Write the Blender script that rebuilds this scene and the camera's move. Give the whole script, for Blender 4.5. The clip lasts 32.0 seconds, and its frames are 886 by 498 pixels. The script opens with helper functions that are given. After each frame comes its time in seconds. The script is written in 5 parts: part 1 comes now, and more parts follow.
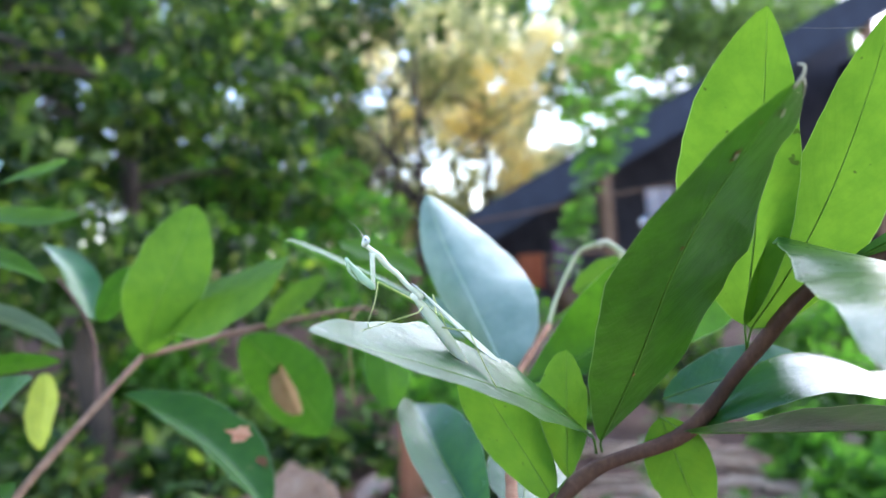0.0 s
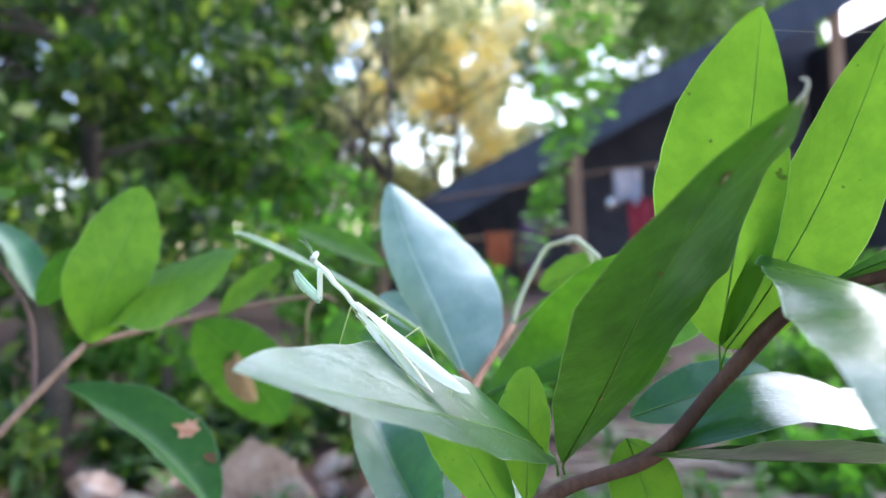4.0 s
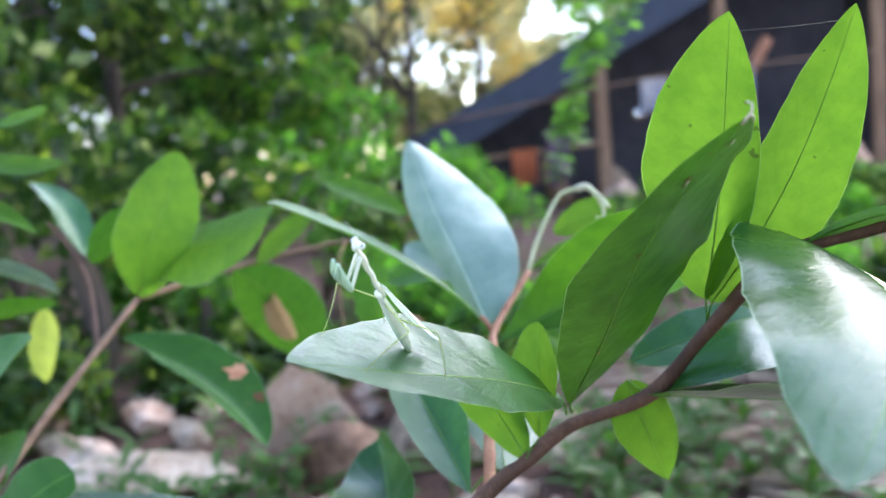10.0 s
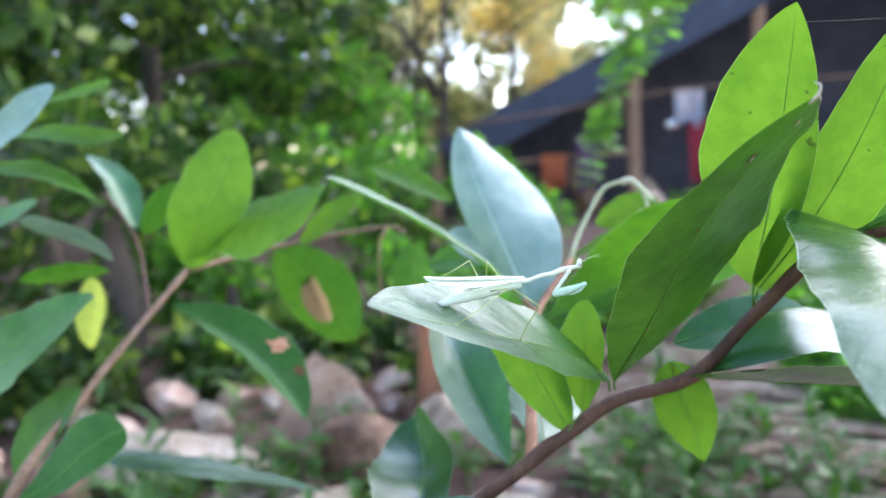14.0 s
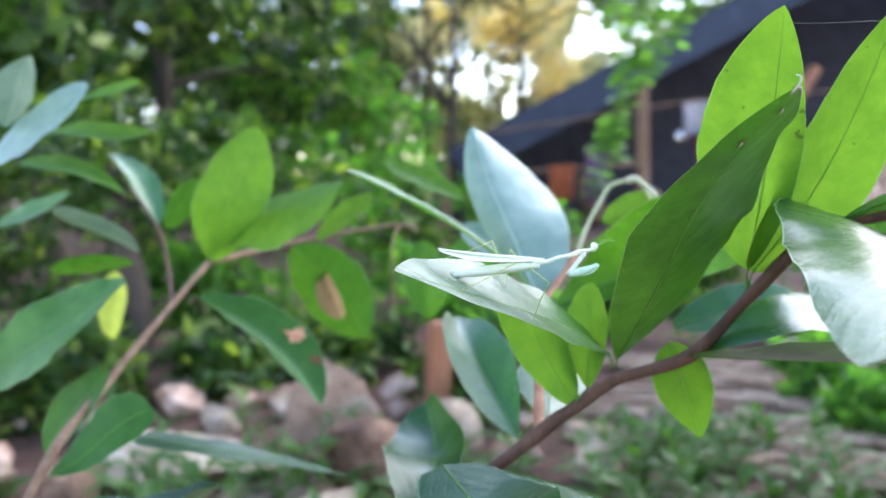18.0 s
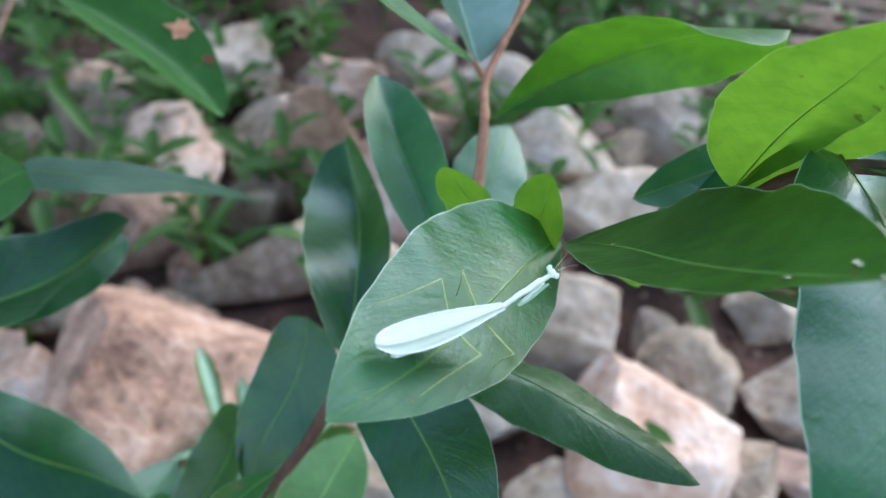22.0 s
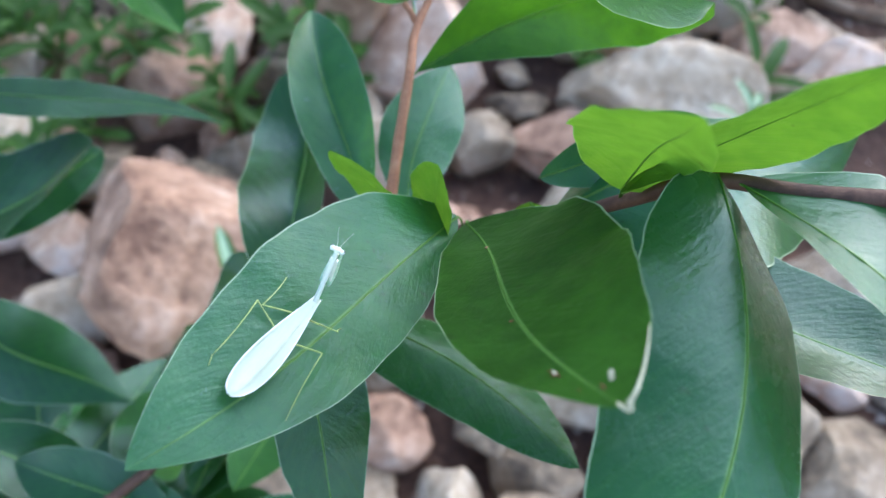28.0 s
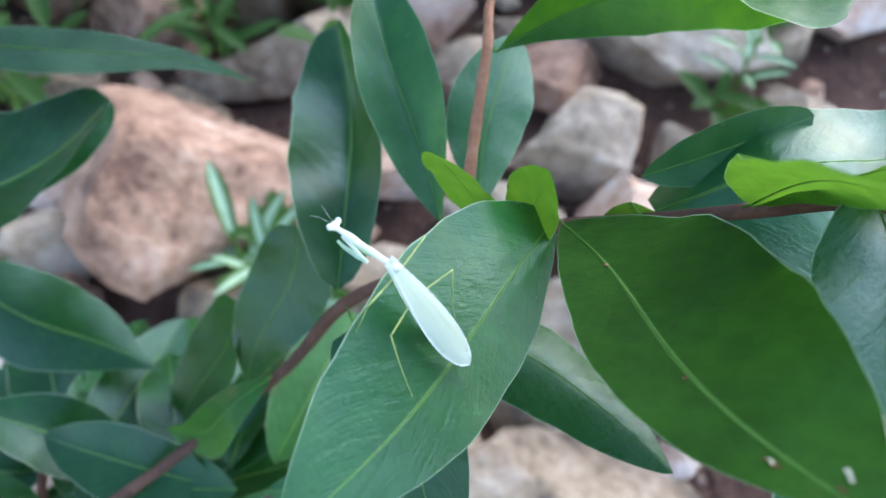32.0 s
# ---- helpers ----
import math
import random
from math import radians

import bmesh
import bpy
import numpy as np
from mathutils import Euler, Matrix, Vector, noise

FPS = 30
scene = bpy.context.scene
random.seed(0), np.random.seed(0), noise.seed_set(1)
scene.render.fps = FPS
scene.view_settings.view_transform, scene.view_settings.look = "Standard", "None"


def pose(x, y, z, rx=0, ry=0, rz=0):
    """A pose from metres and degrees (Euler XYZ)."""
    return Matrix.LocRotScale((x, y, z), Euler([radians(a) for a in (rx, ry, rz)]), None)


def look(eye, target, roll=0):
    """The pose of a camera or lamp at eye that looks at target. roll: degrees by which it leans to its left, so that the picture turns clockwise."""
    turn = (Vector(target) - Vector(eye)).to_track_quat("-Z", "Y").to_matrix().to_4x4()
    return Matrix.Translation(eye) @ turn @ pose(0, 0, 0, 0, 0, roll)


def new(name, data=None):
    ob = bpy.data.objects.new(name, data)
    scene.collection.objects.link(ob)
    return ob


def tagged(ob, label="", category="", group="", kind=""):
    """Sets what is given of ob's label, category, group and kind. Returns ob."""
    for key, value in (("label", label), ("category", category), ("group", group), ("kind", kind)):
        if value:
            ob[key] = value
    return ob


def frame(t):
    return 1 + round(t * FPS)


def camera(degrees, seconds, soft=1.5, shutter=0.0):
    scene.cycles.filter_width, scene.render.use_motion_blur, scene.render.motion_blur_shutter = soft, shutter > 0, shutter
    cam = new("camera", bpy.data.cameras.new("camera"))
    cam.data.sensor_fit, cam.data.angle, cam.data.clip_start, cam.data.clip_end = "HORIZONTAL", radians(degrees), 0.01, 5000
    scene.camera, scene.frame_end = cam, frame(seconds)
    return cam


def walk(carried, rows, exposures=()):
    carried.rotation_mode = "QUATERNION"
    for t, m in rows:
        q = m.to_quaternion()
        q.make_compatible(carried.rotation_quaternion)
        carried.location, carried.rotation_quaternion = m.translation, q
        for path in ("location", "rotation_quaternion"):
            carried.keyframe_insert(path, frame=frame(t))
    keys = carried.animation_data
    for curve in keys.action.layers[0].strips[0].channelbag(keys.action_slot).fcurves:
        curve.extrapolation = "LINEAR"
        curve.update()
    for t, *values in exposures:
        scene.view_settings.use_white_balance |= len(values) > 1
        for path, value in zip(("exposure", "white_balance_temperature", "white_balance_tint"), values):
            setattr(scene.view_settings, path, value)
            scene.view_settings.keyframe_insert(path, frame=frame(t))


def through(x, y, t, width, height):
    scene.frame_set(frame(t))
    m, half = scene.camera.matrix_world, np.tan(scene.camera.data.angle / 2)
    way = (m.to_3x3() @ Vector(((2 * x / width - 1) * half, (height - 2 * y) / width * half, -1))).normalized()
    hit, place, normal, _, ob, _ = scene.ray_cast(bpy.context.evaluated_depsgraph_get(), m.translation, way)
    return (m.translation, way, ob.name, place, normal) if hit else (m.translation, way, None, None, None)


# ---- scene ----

# ---------------------------------------------------------------- camera
cam = camera(61.3, 32.0, soft=1.5)
cam.data.dof.use_dof = True
cam.data.dof.focus_distance = 0.13
cam.data.dof.aperture_fstop = 16.5
PATH = [
    (0, (-0.0305, -0.1569, 0.5339), (-0.0224, 0.8425, 0.5689), -3.41),
    (0.5, (-0.0256, -0.1544, 0.5355), (-0.0197, 0.8454, 0.5551), -3.72),
    (1, (-0.0236, -0.1538, 0.5370), (-0.0179, 0.8460, 0.5524), -4.31),
    (1.5, (-0.0261, -0.1504, 0.5336), (-0.0226, 0.8493, 0.5549), -4.14),
    (2, (-0.0269, -0.1508, 0.5354), (-0.0089, 0.8487, 0.5612), -3.90),
    (2.5, (-0.0297, -0.1481, 0.5373), (-0.0048, 0.8511, 0.5685), -3.02),
    (4.5, (-0.0277, -0.1446, 0.5409), (0.0270, 0.8537, 0.5181), -2.12),
    (5, (-0.0298, -0.1444, 0.5422), (0.0231, 0.8531, 0.4937), -2.85),
    (5.5, (-0.0285, -0.1457, 0.5451), (0.0241, 0.8506, 0.4778), -3.83),
    (6, (-0.0276, -0.1482, 0.5466), (0.0254, 0.8471, 0.4664), -4.23),
    (6.5, (-0.0264, -0.1503, 0.5463), (0.0231, 0.8450, 0.4629), -4.60),
    (7, (-0.0268, -0.1533, 0.5480), (0.0167, 0.8418, 0.4596), -4.84),
    (7.5, (-0.0276, -0.1563, 0.5499), (0.0121, 0.8388, 0.4597), -4.86),
    (8, (-0.0293, -0.1591, 0.5510), (0.0113, 0.8360, 0.4618), -4.37),
    (8.5, (-0.0315, -0.1626, 0.5502), (0.0079, 0.8325, 0.4604), -4.22),
    (9, (-0.0323, -0.1596, 0.5514), (0.0042, 0.8346, 0.4503), -3.90),
    (9.5, (-0.0247, -0.1654, 0.5564), (-0.0048, 0.8291, 0.4541), -4.34),
    (10, (-0.0255, -0.1622, 0.5517), (-0.0186, 0.8322, 0.4469), -4.60),
    (10.5, (-0.0302, -0.1661, 0.5541), (-0.0304, 0.8284, 0.4489), -4.47),
    (11, (-0.0321, -0.1688, 0.5539), (-0.0392, 0.8257, 0.4489), -4.57),
    (11.5, (-0.0335, -0.1722, 0.5542), (-0.0492, 0.8226, 0.4533), -4.93),
    (12, (-0.0364, -0.1692, 0.5502), (-0.0548, 0.8250, 0.4442), -3.85),
    (12.5, (-0.0413, -0.1724, 0.5476), (-0.0637, 0.8222, 0.4461), -3.50),
    (13, (-0.0397, -0.1717, 0.5479), (-0.0620, 0.8228, 0.4449), -2.26),
    (13.5, (-0.0361, -0.1690, 0.5434), (-0.0571, 0.8259, 0.4447), -2.31),
    (14, (-0.0332, -0.1700, 0.5467), (-0.0583, 0.8246, 0.4455), -1.85),
    (14.5, (-0.0317, -0.1745, 0.5465), (-0.0632, 0.8202, 0.4493), -2.53),
    (16.5, (-0.0311, -0.1815, 0.5458), (-0.0696, 0.8133, 0.4517), -2.20),
    (17, (-0.0345, -0.1818, 0.5447), (-0.0749, 0.8132, 0.4536), -1.89),
    (17.5, (-0.0369, -0.1835, 0.5441), (-0.0757, 0.8117, 0.4540), -1.52),
    (18, (-0.0351, -0.1834, 0.5420), (-0.0691, 0.8122, 0.4536), -1.20),
    (18.5, (-0.0368, -0.1818, 0.5426), (-0.0663, 0.8139, 0.4546), -1.00),
    (19, (-0.0364, -0.1803, 0.5450), (-0.0535, 0.8153, 0.4525), -0.68),
    (19.5, (-0.0376, -0.1759, 0.5555), (-0.0360, 0.8180, 0.4459), -0.76),
    (20, (-0.0335, -0.1613, 0.5578), (0.0427, 0.8158, 0.3590), 0.05),
    (20.5, (-0.0293, -0.1442, 0.5713), (0.0517, 0.7836, 0.2070), 0.59),
    (21, (-0.0326, -0.1255, 0.5859), (0.0379, 0.7302, 0.0733), 1.12),
    (22, (-0.0391, -0.1179, 0.6114), (0.0389, 0.5967, -0.0838), 3.30),
    (23, (-0.0353, -0.0988, 0.6248), (0.0716, 0.4450, -0.2076), 7.12),
    (24, (-0.0299, -0.0829, 0.6330), (0.0910, 0.3037, -0.2813), 11.31),
    (24.7, (-0.0283, -0.0754, 0.6387), (0.1084, 0.2502, -0.2969), 15.98),
    (25, (-0.0201, -0.0708, 0.6359), (0.1084, 0.2040, -0.3170), 17.79),
    (25.2, (-0.0191, -0.0704, 0.6381), (0.1149, 0.1987, -0.3156), 18.88),
    (25.5, (-0.0205, -0.0709, 0.6387), (0.1146, 0.2032, -0.3134), 18.37),
    (27.5, (-0.0158, -0.0852, 0.6307), (0.0742, 0.3783, -0.2508), 7.31),
    (28, (-0.0034, -0.0962, 0.6290), (-0.0058, 0.4676, -0.1969), -0.25),
    (29, (-0.0154, -0.0846, 0.6280), (-0.0109, 0.4817, -0.1961), 1.87),
    (30, (-0.0213, -0.0768, 0.6276), (-0.0025, 0.4570, -0.2178), 2.88),
    (31, (-0.0289, -0.0758, 0.6252), (-0.0065, 0.4390, -0.2318), 3.52),
    (32, (-0.0302, -0.0752, 0.6297), (0.0153, 0.3906, -0.2540), 4.87),
]
walk(cam, [(t, look(eye, target, roll)) for t, eye, target, roll in PATH],
     exposures=[(0.0, 2.23, 6450, 21), (5.0, 2.23, 6450, 21), (10.0, 2.36, 6550, 21), (19.0, 2.47, 6600, 21), (20.5, 2.1, 6500, 16), (22.0, 1.95, 6400, 14), (25.5, 1.98, 6350, 14), (28.0, 2.09, 6350, 14), (30.0, 2.08, 6300, 15), (32.0, 2.05, 6300, 15)])

# ---------------------------------------------------------------- light
world = bpy.data.worlds.new("world")
scene.world = world
world.use_nodes = True
wn = world.node_tree.nodes
sky = wn.new("ShaderNodeTexSky")
sky.sky_type = "NISHITA"
sky.sun_disc = False
sky.sun_elevation = radians(30)
sky.sun_rotation = radians(40)
sky.air_density = 1.0
sky.dust_density = 0.6
wn["Background"].inputs["Strength"].default_value = 0.15
world.node_tree.links.new(sky.outputs["Color"], wn["Background"].inputs["Color"])

sun = new("sun", bpy.data.lights.new("sun", "SUN"))
sun.data.energy = 1.5
sun.data.angle = radians(80)
sun.data.color = (0.80, 0.92, 1.0)
sun.matrix_world = look((5.6, 6.6, 5.0), (0, 0, 0))
scene.view_settings.exposure = 1.5


# ---------------------------------------------------------------- materials
def nodes_of(name):
    m = bpy.data.materials.new(name)
    m.use_nodes = True
    nt = m.node_tree
    nt.nodes.clear()
    out = nt.nodes.new("ShaderNodeOutputMaterial")
    return m, nt, out


def add(nt, kind, **values):
    n = nt.nodes.new(kind)
    for key, value in values.items():
        n.inputs[key.replace("_", " ")].default_value = value
    return n


def ramp(nt, source, stops):
    r = nt.nodes.new("ShaderNodeValToRGB")
    while len(r.color_ramp.elements) < len(stops):
        r.color_ramp.elements.new(0.5)
    for el, (at, col) in zip(r.color_ramp.elements, stops):
        el.position = at
        el.color = (*col, 1)
    nt.links.new(source, r.inputs["Fac"])
    return r.outputs["Color"]


def mixed(nt, fac, a, b, mode="MIX"):
    n = nt.nodes.new("ShaderNodeMix")
    n.data_type = "RGBA"
    n.blend_type = mode
    for sock, value in ((n.inputs["Factor"], fac), (n.inputs["A"], a), (n.inputs["B"], b)):
        if isinstance(value, bpy.types.NodeSocket):
            nt.links.new(value, sock)
        elif isinstance(value, (int, float)):
            sock.default_value = value
        else:
            sock.default_value = (*value, 1)
    return n.outputs["Result"]


def math_node(nt, op, a, b=0.0):
    n = nt.nodes.new("ShaderNodeMath")
    n.operation = op
    for sock, value in zip(n.inputs, (a, b)):
        if isinstance(value, bpy.types.NodeSocket):
            nt.links.new(value, sock)
        else:
            sock.default_value = value
    return n.outputs[0]


def leaf_material(name, dark, light, shine, gloss=0.23, through_part=0.25, vein=(0.10, 0.24, 0.04), blotch=0.0, sky_sheen=0.0, relief=0.55, specks=0.35, shiny=1.0):
    """A leaf blade: midrib and side veins from the blade's own u, v, wrinkles along the veins, mottling, a glossy face, light that shines through."""
    m, nt, out = nodes_of(name)
    L = nt.links.new
    uv = nt.nodes.new("ShaderNodeUVMap")
    uv.uv_map = "blade"
    sep = nt.nodes.new("ShaderNodeSeparateXYZ")
    L(uv.outputs["UV"], sep.inputs[0])
    across = math_node(nt, "ABSOLUTE", math_node(nt, "SUBTRACT", sep.outputs["Y"], 0.5))
    geo = nt.nodes.new("ShaderNodeTexCoord")
    info = nt.nodes.new("ShaderNodeObjectInfo")

    def noise_of(scale, detail=4.0, rough=0.55):
        n = add(nt, "ShaderNodeTexNoise", Scale=scale, Detail=detail, Roughness=rough)
        L(geo.outputs["Object"], n.inputs["Vector"])
        return n.outputs["Fac"]

    broad, middle, grain = noise_of(45.0), noise_of(190.0, 4.0, 0.6), noise_of(900.0, 3.0)
    # side veins run forward from the midrib; the wrinkles follow them
    slope = math_node(nt, "ADD", sep.outputs["X"], math_node(nt, "MULTIPLY", across, -0.5))
    phase = math_node(nt, "ADD", math_node(nt, "MULTIPLY", slope, 46.0), math_node(nt, "MULTIPLY", broad, 5.0))
    wave = math_node(nt, "POWER", math_node(nt, "ABSOLUTE", math_node(nt, "SINE", phase)), 14.0)
    lay = nt.nodes.new("ShaderNodeCombineXYZ")
    L(math_node(nt, "ADD", math_node(nt, "MULTIPLY", slope, 85.0), math_node(nt, "MULTIPLY", broad, 4.0)), lay.inputs[0])
    L(math_node(nt, "MULTIPLY", across, 16.0), lay.inputs[1])
    L(math_node(nt, "MULTIPLY", info.outputs["Random"], 30.0), lay.inputs[2])
    fibre = add(nt, "ShaderNodeTexNoise", Scale=1.0, Detail=5.0, Roughness=0.65)
    L(lay.outputs[0], fibre.inputs["Vector"])
    col = mixed(nt, ramp(nt, broad, [(0.35, (0, 0, 0)), (0.65, (1, 1, 1))]), dark, light)
    col = mixed(nt, math_node(nt, "MULTIPLY", info.outputs["Random"], 0.3), col, light)
    col = mixed(nt, ramp(nt, middle, [(0.40, (0, 0, 0)), (0.75, (0.45, 0.45, 0.45))]), col, dark)
    col = mixed(nt, math_node(nt, "MULTIPLY", wave, 0.05), col, vein)
    rib = math_node(nt, "LESS_THAN", across, 0.013)
    col = mixed(nt, math_node(nt, "MULTIPLY", rib, 0.55), col, (0.16, 0.31, 0.07))
    margin = math_node(nt, "GREATER_THAN", across, 0.492)
    col = mixed(nt, math_node(nt, "MULTIPLY", margin, 0.55), col, (0.42, 0.52, 0.33))
    through = mixed(nt, ramp(nt, middle, [(0.35, (0, 0, 0)), (0.7, (0.5, 0.5, 0.5))]), shine, dark)
    through = mixed(nt, math_node(nt, "MULTIPLY", wave, 0.09), through, dark)
    if specks:
        dots = noise_of(330.0, 2.0)
        mask = math_node(nt, "MULTIPLY", ramp(nt, dots, [(0.70, (0, 0, 0)), (0.74, (1, 1, 1))]), specks)
        col = mixed(nt, mask, col, (0.03, 0.05, 0.012))
        through = mixed(nt, mask, through, (0.03, 0.05, 0.012))
    if blotch:
        mask = ramp(nt, noise_of(70.0, 6.0, 0.7), [(0.62, (0, 0, 0)), (0.68, (1, 1, 1))])
        col = mixed(nt, math_node(nt, "MULTIPLY", mask, blotch), col, (0.14, 0.12, 0.05))
    if sky_sheen:
        # pale mottling stands in for sky reflected off the blade
        col = mixed(nt, math_node(nt, "MULTIPLY", noise_of(110.0, 5.0), sky_sheen), col, (0.60, 0.64, 0.54))
    bump = add(nt, "ShaderNodeBump", Strength=relief, Distance=0.0007)
    height = math_node(nt, "ADD", math_node(nt, "MULTIPLY", wave, -0.05), math_node(nt, "MULTIPLY", fibre.outputs["Fac"], 0.34))
    quilt = math_node(nt, "POWER", math_node(nt, "ABSOLUTE", math_node(nt, "SINE", math_node(nt, "MULTIPLY", phase, 0.7))), 0.6)
    height = math_node(nt, "ADD", height, math_node(nt, "MULTIPLY", quilt, 0.13))
    height = math_node(nt, "ADD", height, math_node(nt, "MULTIPLY", middle, 0.7))
    height = math_node(nt, "ADD", height, math_node(nt, "MULTIPLY", grain, 0.2))
    L(height, bump.inputs["Height"])
    face = add(nt, "ShaderNodeBsdfPrincipled", Roughness=gloss)
    face.inputs["Specular IOR Level"].default_value = 0.46 * shiny
    # blue of the sky put into the reflection by tinting it
    face.inputs["Specular Tint"].default_value = (0.72, 0.92, 1.0, 1)
    # the wax shines at a flat angle
    graze = nt.nodes.new("ShaderNodeLayerWeight")
    graze.inputs["Blend"].default_value = 0.5
    L(math_node(nt, "MULTIPLY", math_node(nt, "POWER", graze.outputs["Facing"], 2.0), 1.5 * max(0.0, shiny - 0.3)), face.inputs["Coat Weight"])
    face.inputs["Coat Roughness"].default_value = gloss + 0.06
    L(bump.outputs["Normal"], face.inputs["Coat Normal"])
    L(col, face.inputs["Base Color"])
    rough = math_node(nt, "ADD", math_node(nt, "MULTIPLY", middle, 0.22), gloss - 0.1)
    L(rough, face.inputs["Roughness"])
    L(bump.outputs["Normal"], face.inputs["Normal"])
    back = nt.nodes.new("ShaderNodeBsdfTranslucent")
    L(through, back.inputs["Color"])
    mix = nt.nodes.new("ShaderNodeMixShader")
    mix.inputs["Fac"].default_value = through_part
    L(face.outputs[0], mix.inputs[1])
    L(back.outputs[0], mix.inputs[2])
    L(mix.outputs[0], out.inputs["Surface"])
    return m


def surface(name, stops, scale, rough=0.8, bump=0.5, distance=0.01, fine=6.0, metallic=0.0, spec=0.4, vary=0.0, through_part=0.0, stretch=None):
    """A plain rough surface: two scales of noise in colour and relief."""
    m, nt, out = nodes_of(name)
    L = nt.links.new
    geo = nt.nodes.new("ShaderNodeTexCoord")
    vec = geo.outputs["Object"]
    if stretch:
        mp = nt.nodes.new("ShaderNodeMapping")
        mp.inputs["Scale"].default_value = stretch
        L(vec, mp.inputs["Vector"])
        vec = mp.outputs["Vector"]
    info = nt.nodes.new("ShaderNodeObjectInfo")
    a = add(nt, "ShaderNodeTexNoise", Scale=scale, Detail=8.0, Roughness=0.62)
    L(vec, a.inputs["Vector"])
    b = add(nt, "ShaderNodeTexNoise", Scale=scale * fine, Detail=5.0, Roughness=0.6)
    L(vec, b.inputs["Vector"])
    level = math_node(nt, "ADD", math_node(nt, "MULTIPLY", a.outputs["Fac"], 0.65), math_node(nt, "MULTIPLY", b.outputs["Fac"], 0.35))
    if vary:
        level = math_node(nt, "ADD", level, math_node(nt, "MULTIPLY", math_node(nt, "SUBTRACT", info.outputs["Random"], 0.5), vary))
    col = ramp(nt, level, stops)
    p = add(nt, "ShaderNodeBsdfPrincipled", Roughness=rough, Metallic=metallic)
    p.inputs["Specular IOR Level"].default_value = spec
    L(col, p.inputs["Base Color"])
    bp = add(nt, "ShaderNodeBump", Strength=bump, Distance=distance)
    L(level, bp.inputs["Height"])
    L(bp.outputs["Normal"], p.inputs["Normal"])
    if through_part:
        tr = nt.nodes.new("ShaderNodeBsdfTranslucent")
        L(col, tr.inputs["Color"])
        mix = nt.nodes.new("ShaderNodeMixShader")
        mix.inputs["Fac"].default_value = through_part
        L(p.outputs[0], mix.inputs[1])
        L(tr.outputs[0], mix.inputs[2])
        L(mix.outputs[0], out.inputs["Surface"])
    else:
        L(p.outputs[0], out.inputs["Surface"])
    return m


LEAF = leaf_material("leaf_green", (0.010, 0.072, 0.018), (0.020, 0.112, 0.032), (0.085, 0.28, 0.012))
LEAF_GLOSSY = leaf_material("leaf_glossy_green", (0.010, 0.064, 0.014), (0.018, 0.098, 0.024), (0.07, 0.22, 0.012), 0.27, 0.2, relief=0.4)
# dark green with the shade under the upper leaves painted in
LEAF_SHADED = leaf_material("leaf_dark_shaded", (0.007, 0.042, 0.009), (0.014, 0.074, 0.016), (0.05, 0.17, 0.010), 0.22, 0.18)
LEAF_MID = leaf_material("leaf_fresh", (0.014, 0.080, 0.008), (0.028, 0.125, 0.012), (0.12, 0.34, 0.014), 0.34, 0.32, shiny=0.7)
LEAF_MATTE = leaf_material("leaf_matte_green", (0.014, 0.048, 0.006), (0.028, 0.092, 0.013), (0.085, 0.27, 0.010), 0.36, 0.25, shiny=0.35)
LEAF_YOUNG = leaf_material("leaf_young", (0.035, 0.125, 0.010), (0.065, 0.19, 0.016), (0.150, 0.315, 0.022), 0.38, 0.45, vein=(0.06, 0.17, 0.016), specks=0.7, shiny=0.3)
# bluish green with the sky's sheen painted into the colour
LEAF_SKY_PALE = leaf_material("leaf_sky_sheen", (0.05, 0.14, 0.11), (0.08, 0.19, 0.16), (0.10, 0.30, 0.08), 0.36, 0.15, sky_sheen=0.5, specks=0.0)
LEAF_OLD = leaf_material("leaf_spotted", (0.018, 0.085, 0.015), (0.035, 0.125, 0.024), (0.10, 0.26, 0.02), 0.38, 0.25, blotch=0.6, shiny=0.5)
LEAF_YELLOW = leaf_material("leaf_yellowing", (0.22, 0.30, 0.03), (0.35, 0.42, 0.05), (0.5, 0.6, 0.06), 0.45, 0.5)
RIB = surface("leaf_rib", [(0.3, (0.09, 0.23, 0.035)), (0.7, (0.16, 0.33, 0.06))], 300, 0.45, 0.2, 0.0002, through_part=0.5)
RIB_PALE = surface("pale_rib", [(0.3, (0.30, 0.40, 0.34)), (0.7, (0.42, 0.52, 0.45))], 300, 0.45, 0.2, 0.0002)
DRY = surface("dry_leaf", [(0.3, (0.20, 0.11, 0.05)), (0.55, (0.38, 0.25, 0.13)), (0.75, (0.52, 0.40, 0.26))], 90, 0.8, 0.6, 0.001, through_part=0.25)
DRY_RED = surface("rust_dead_patch", [(0.3, (0.30, 0.11, 0.05)), (0.5, (0.50, 0.22, 0.12)), (0.7, (0.64, 0.38, 0.26))], 300, 0.8, 0.5, 0.0004)
PALE_GREEN = surface("pale_dry_shoot", [(0.3, (0.30, 0.33, 0.15)), (0.7, (0.50, 0.48, 0.30))], 200, 0.7, 0.4, 0.0004)
PALE = surface("pale_dry_tip", [(0.3, (0.30, 0.28, 0.16)), (0.7, (0.55, 0.52, 0.38))], 250, 0.7, 0.4, 0.0004)
BROWN_SPOT = surface("brown_spot", [(0.3, (0.06, 0.025, 0.012)), (0.7, (0.20, 0.09, 0.03))], 600, 0.8, 0.4, 0.0003)
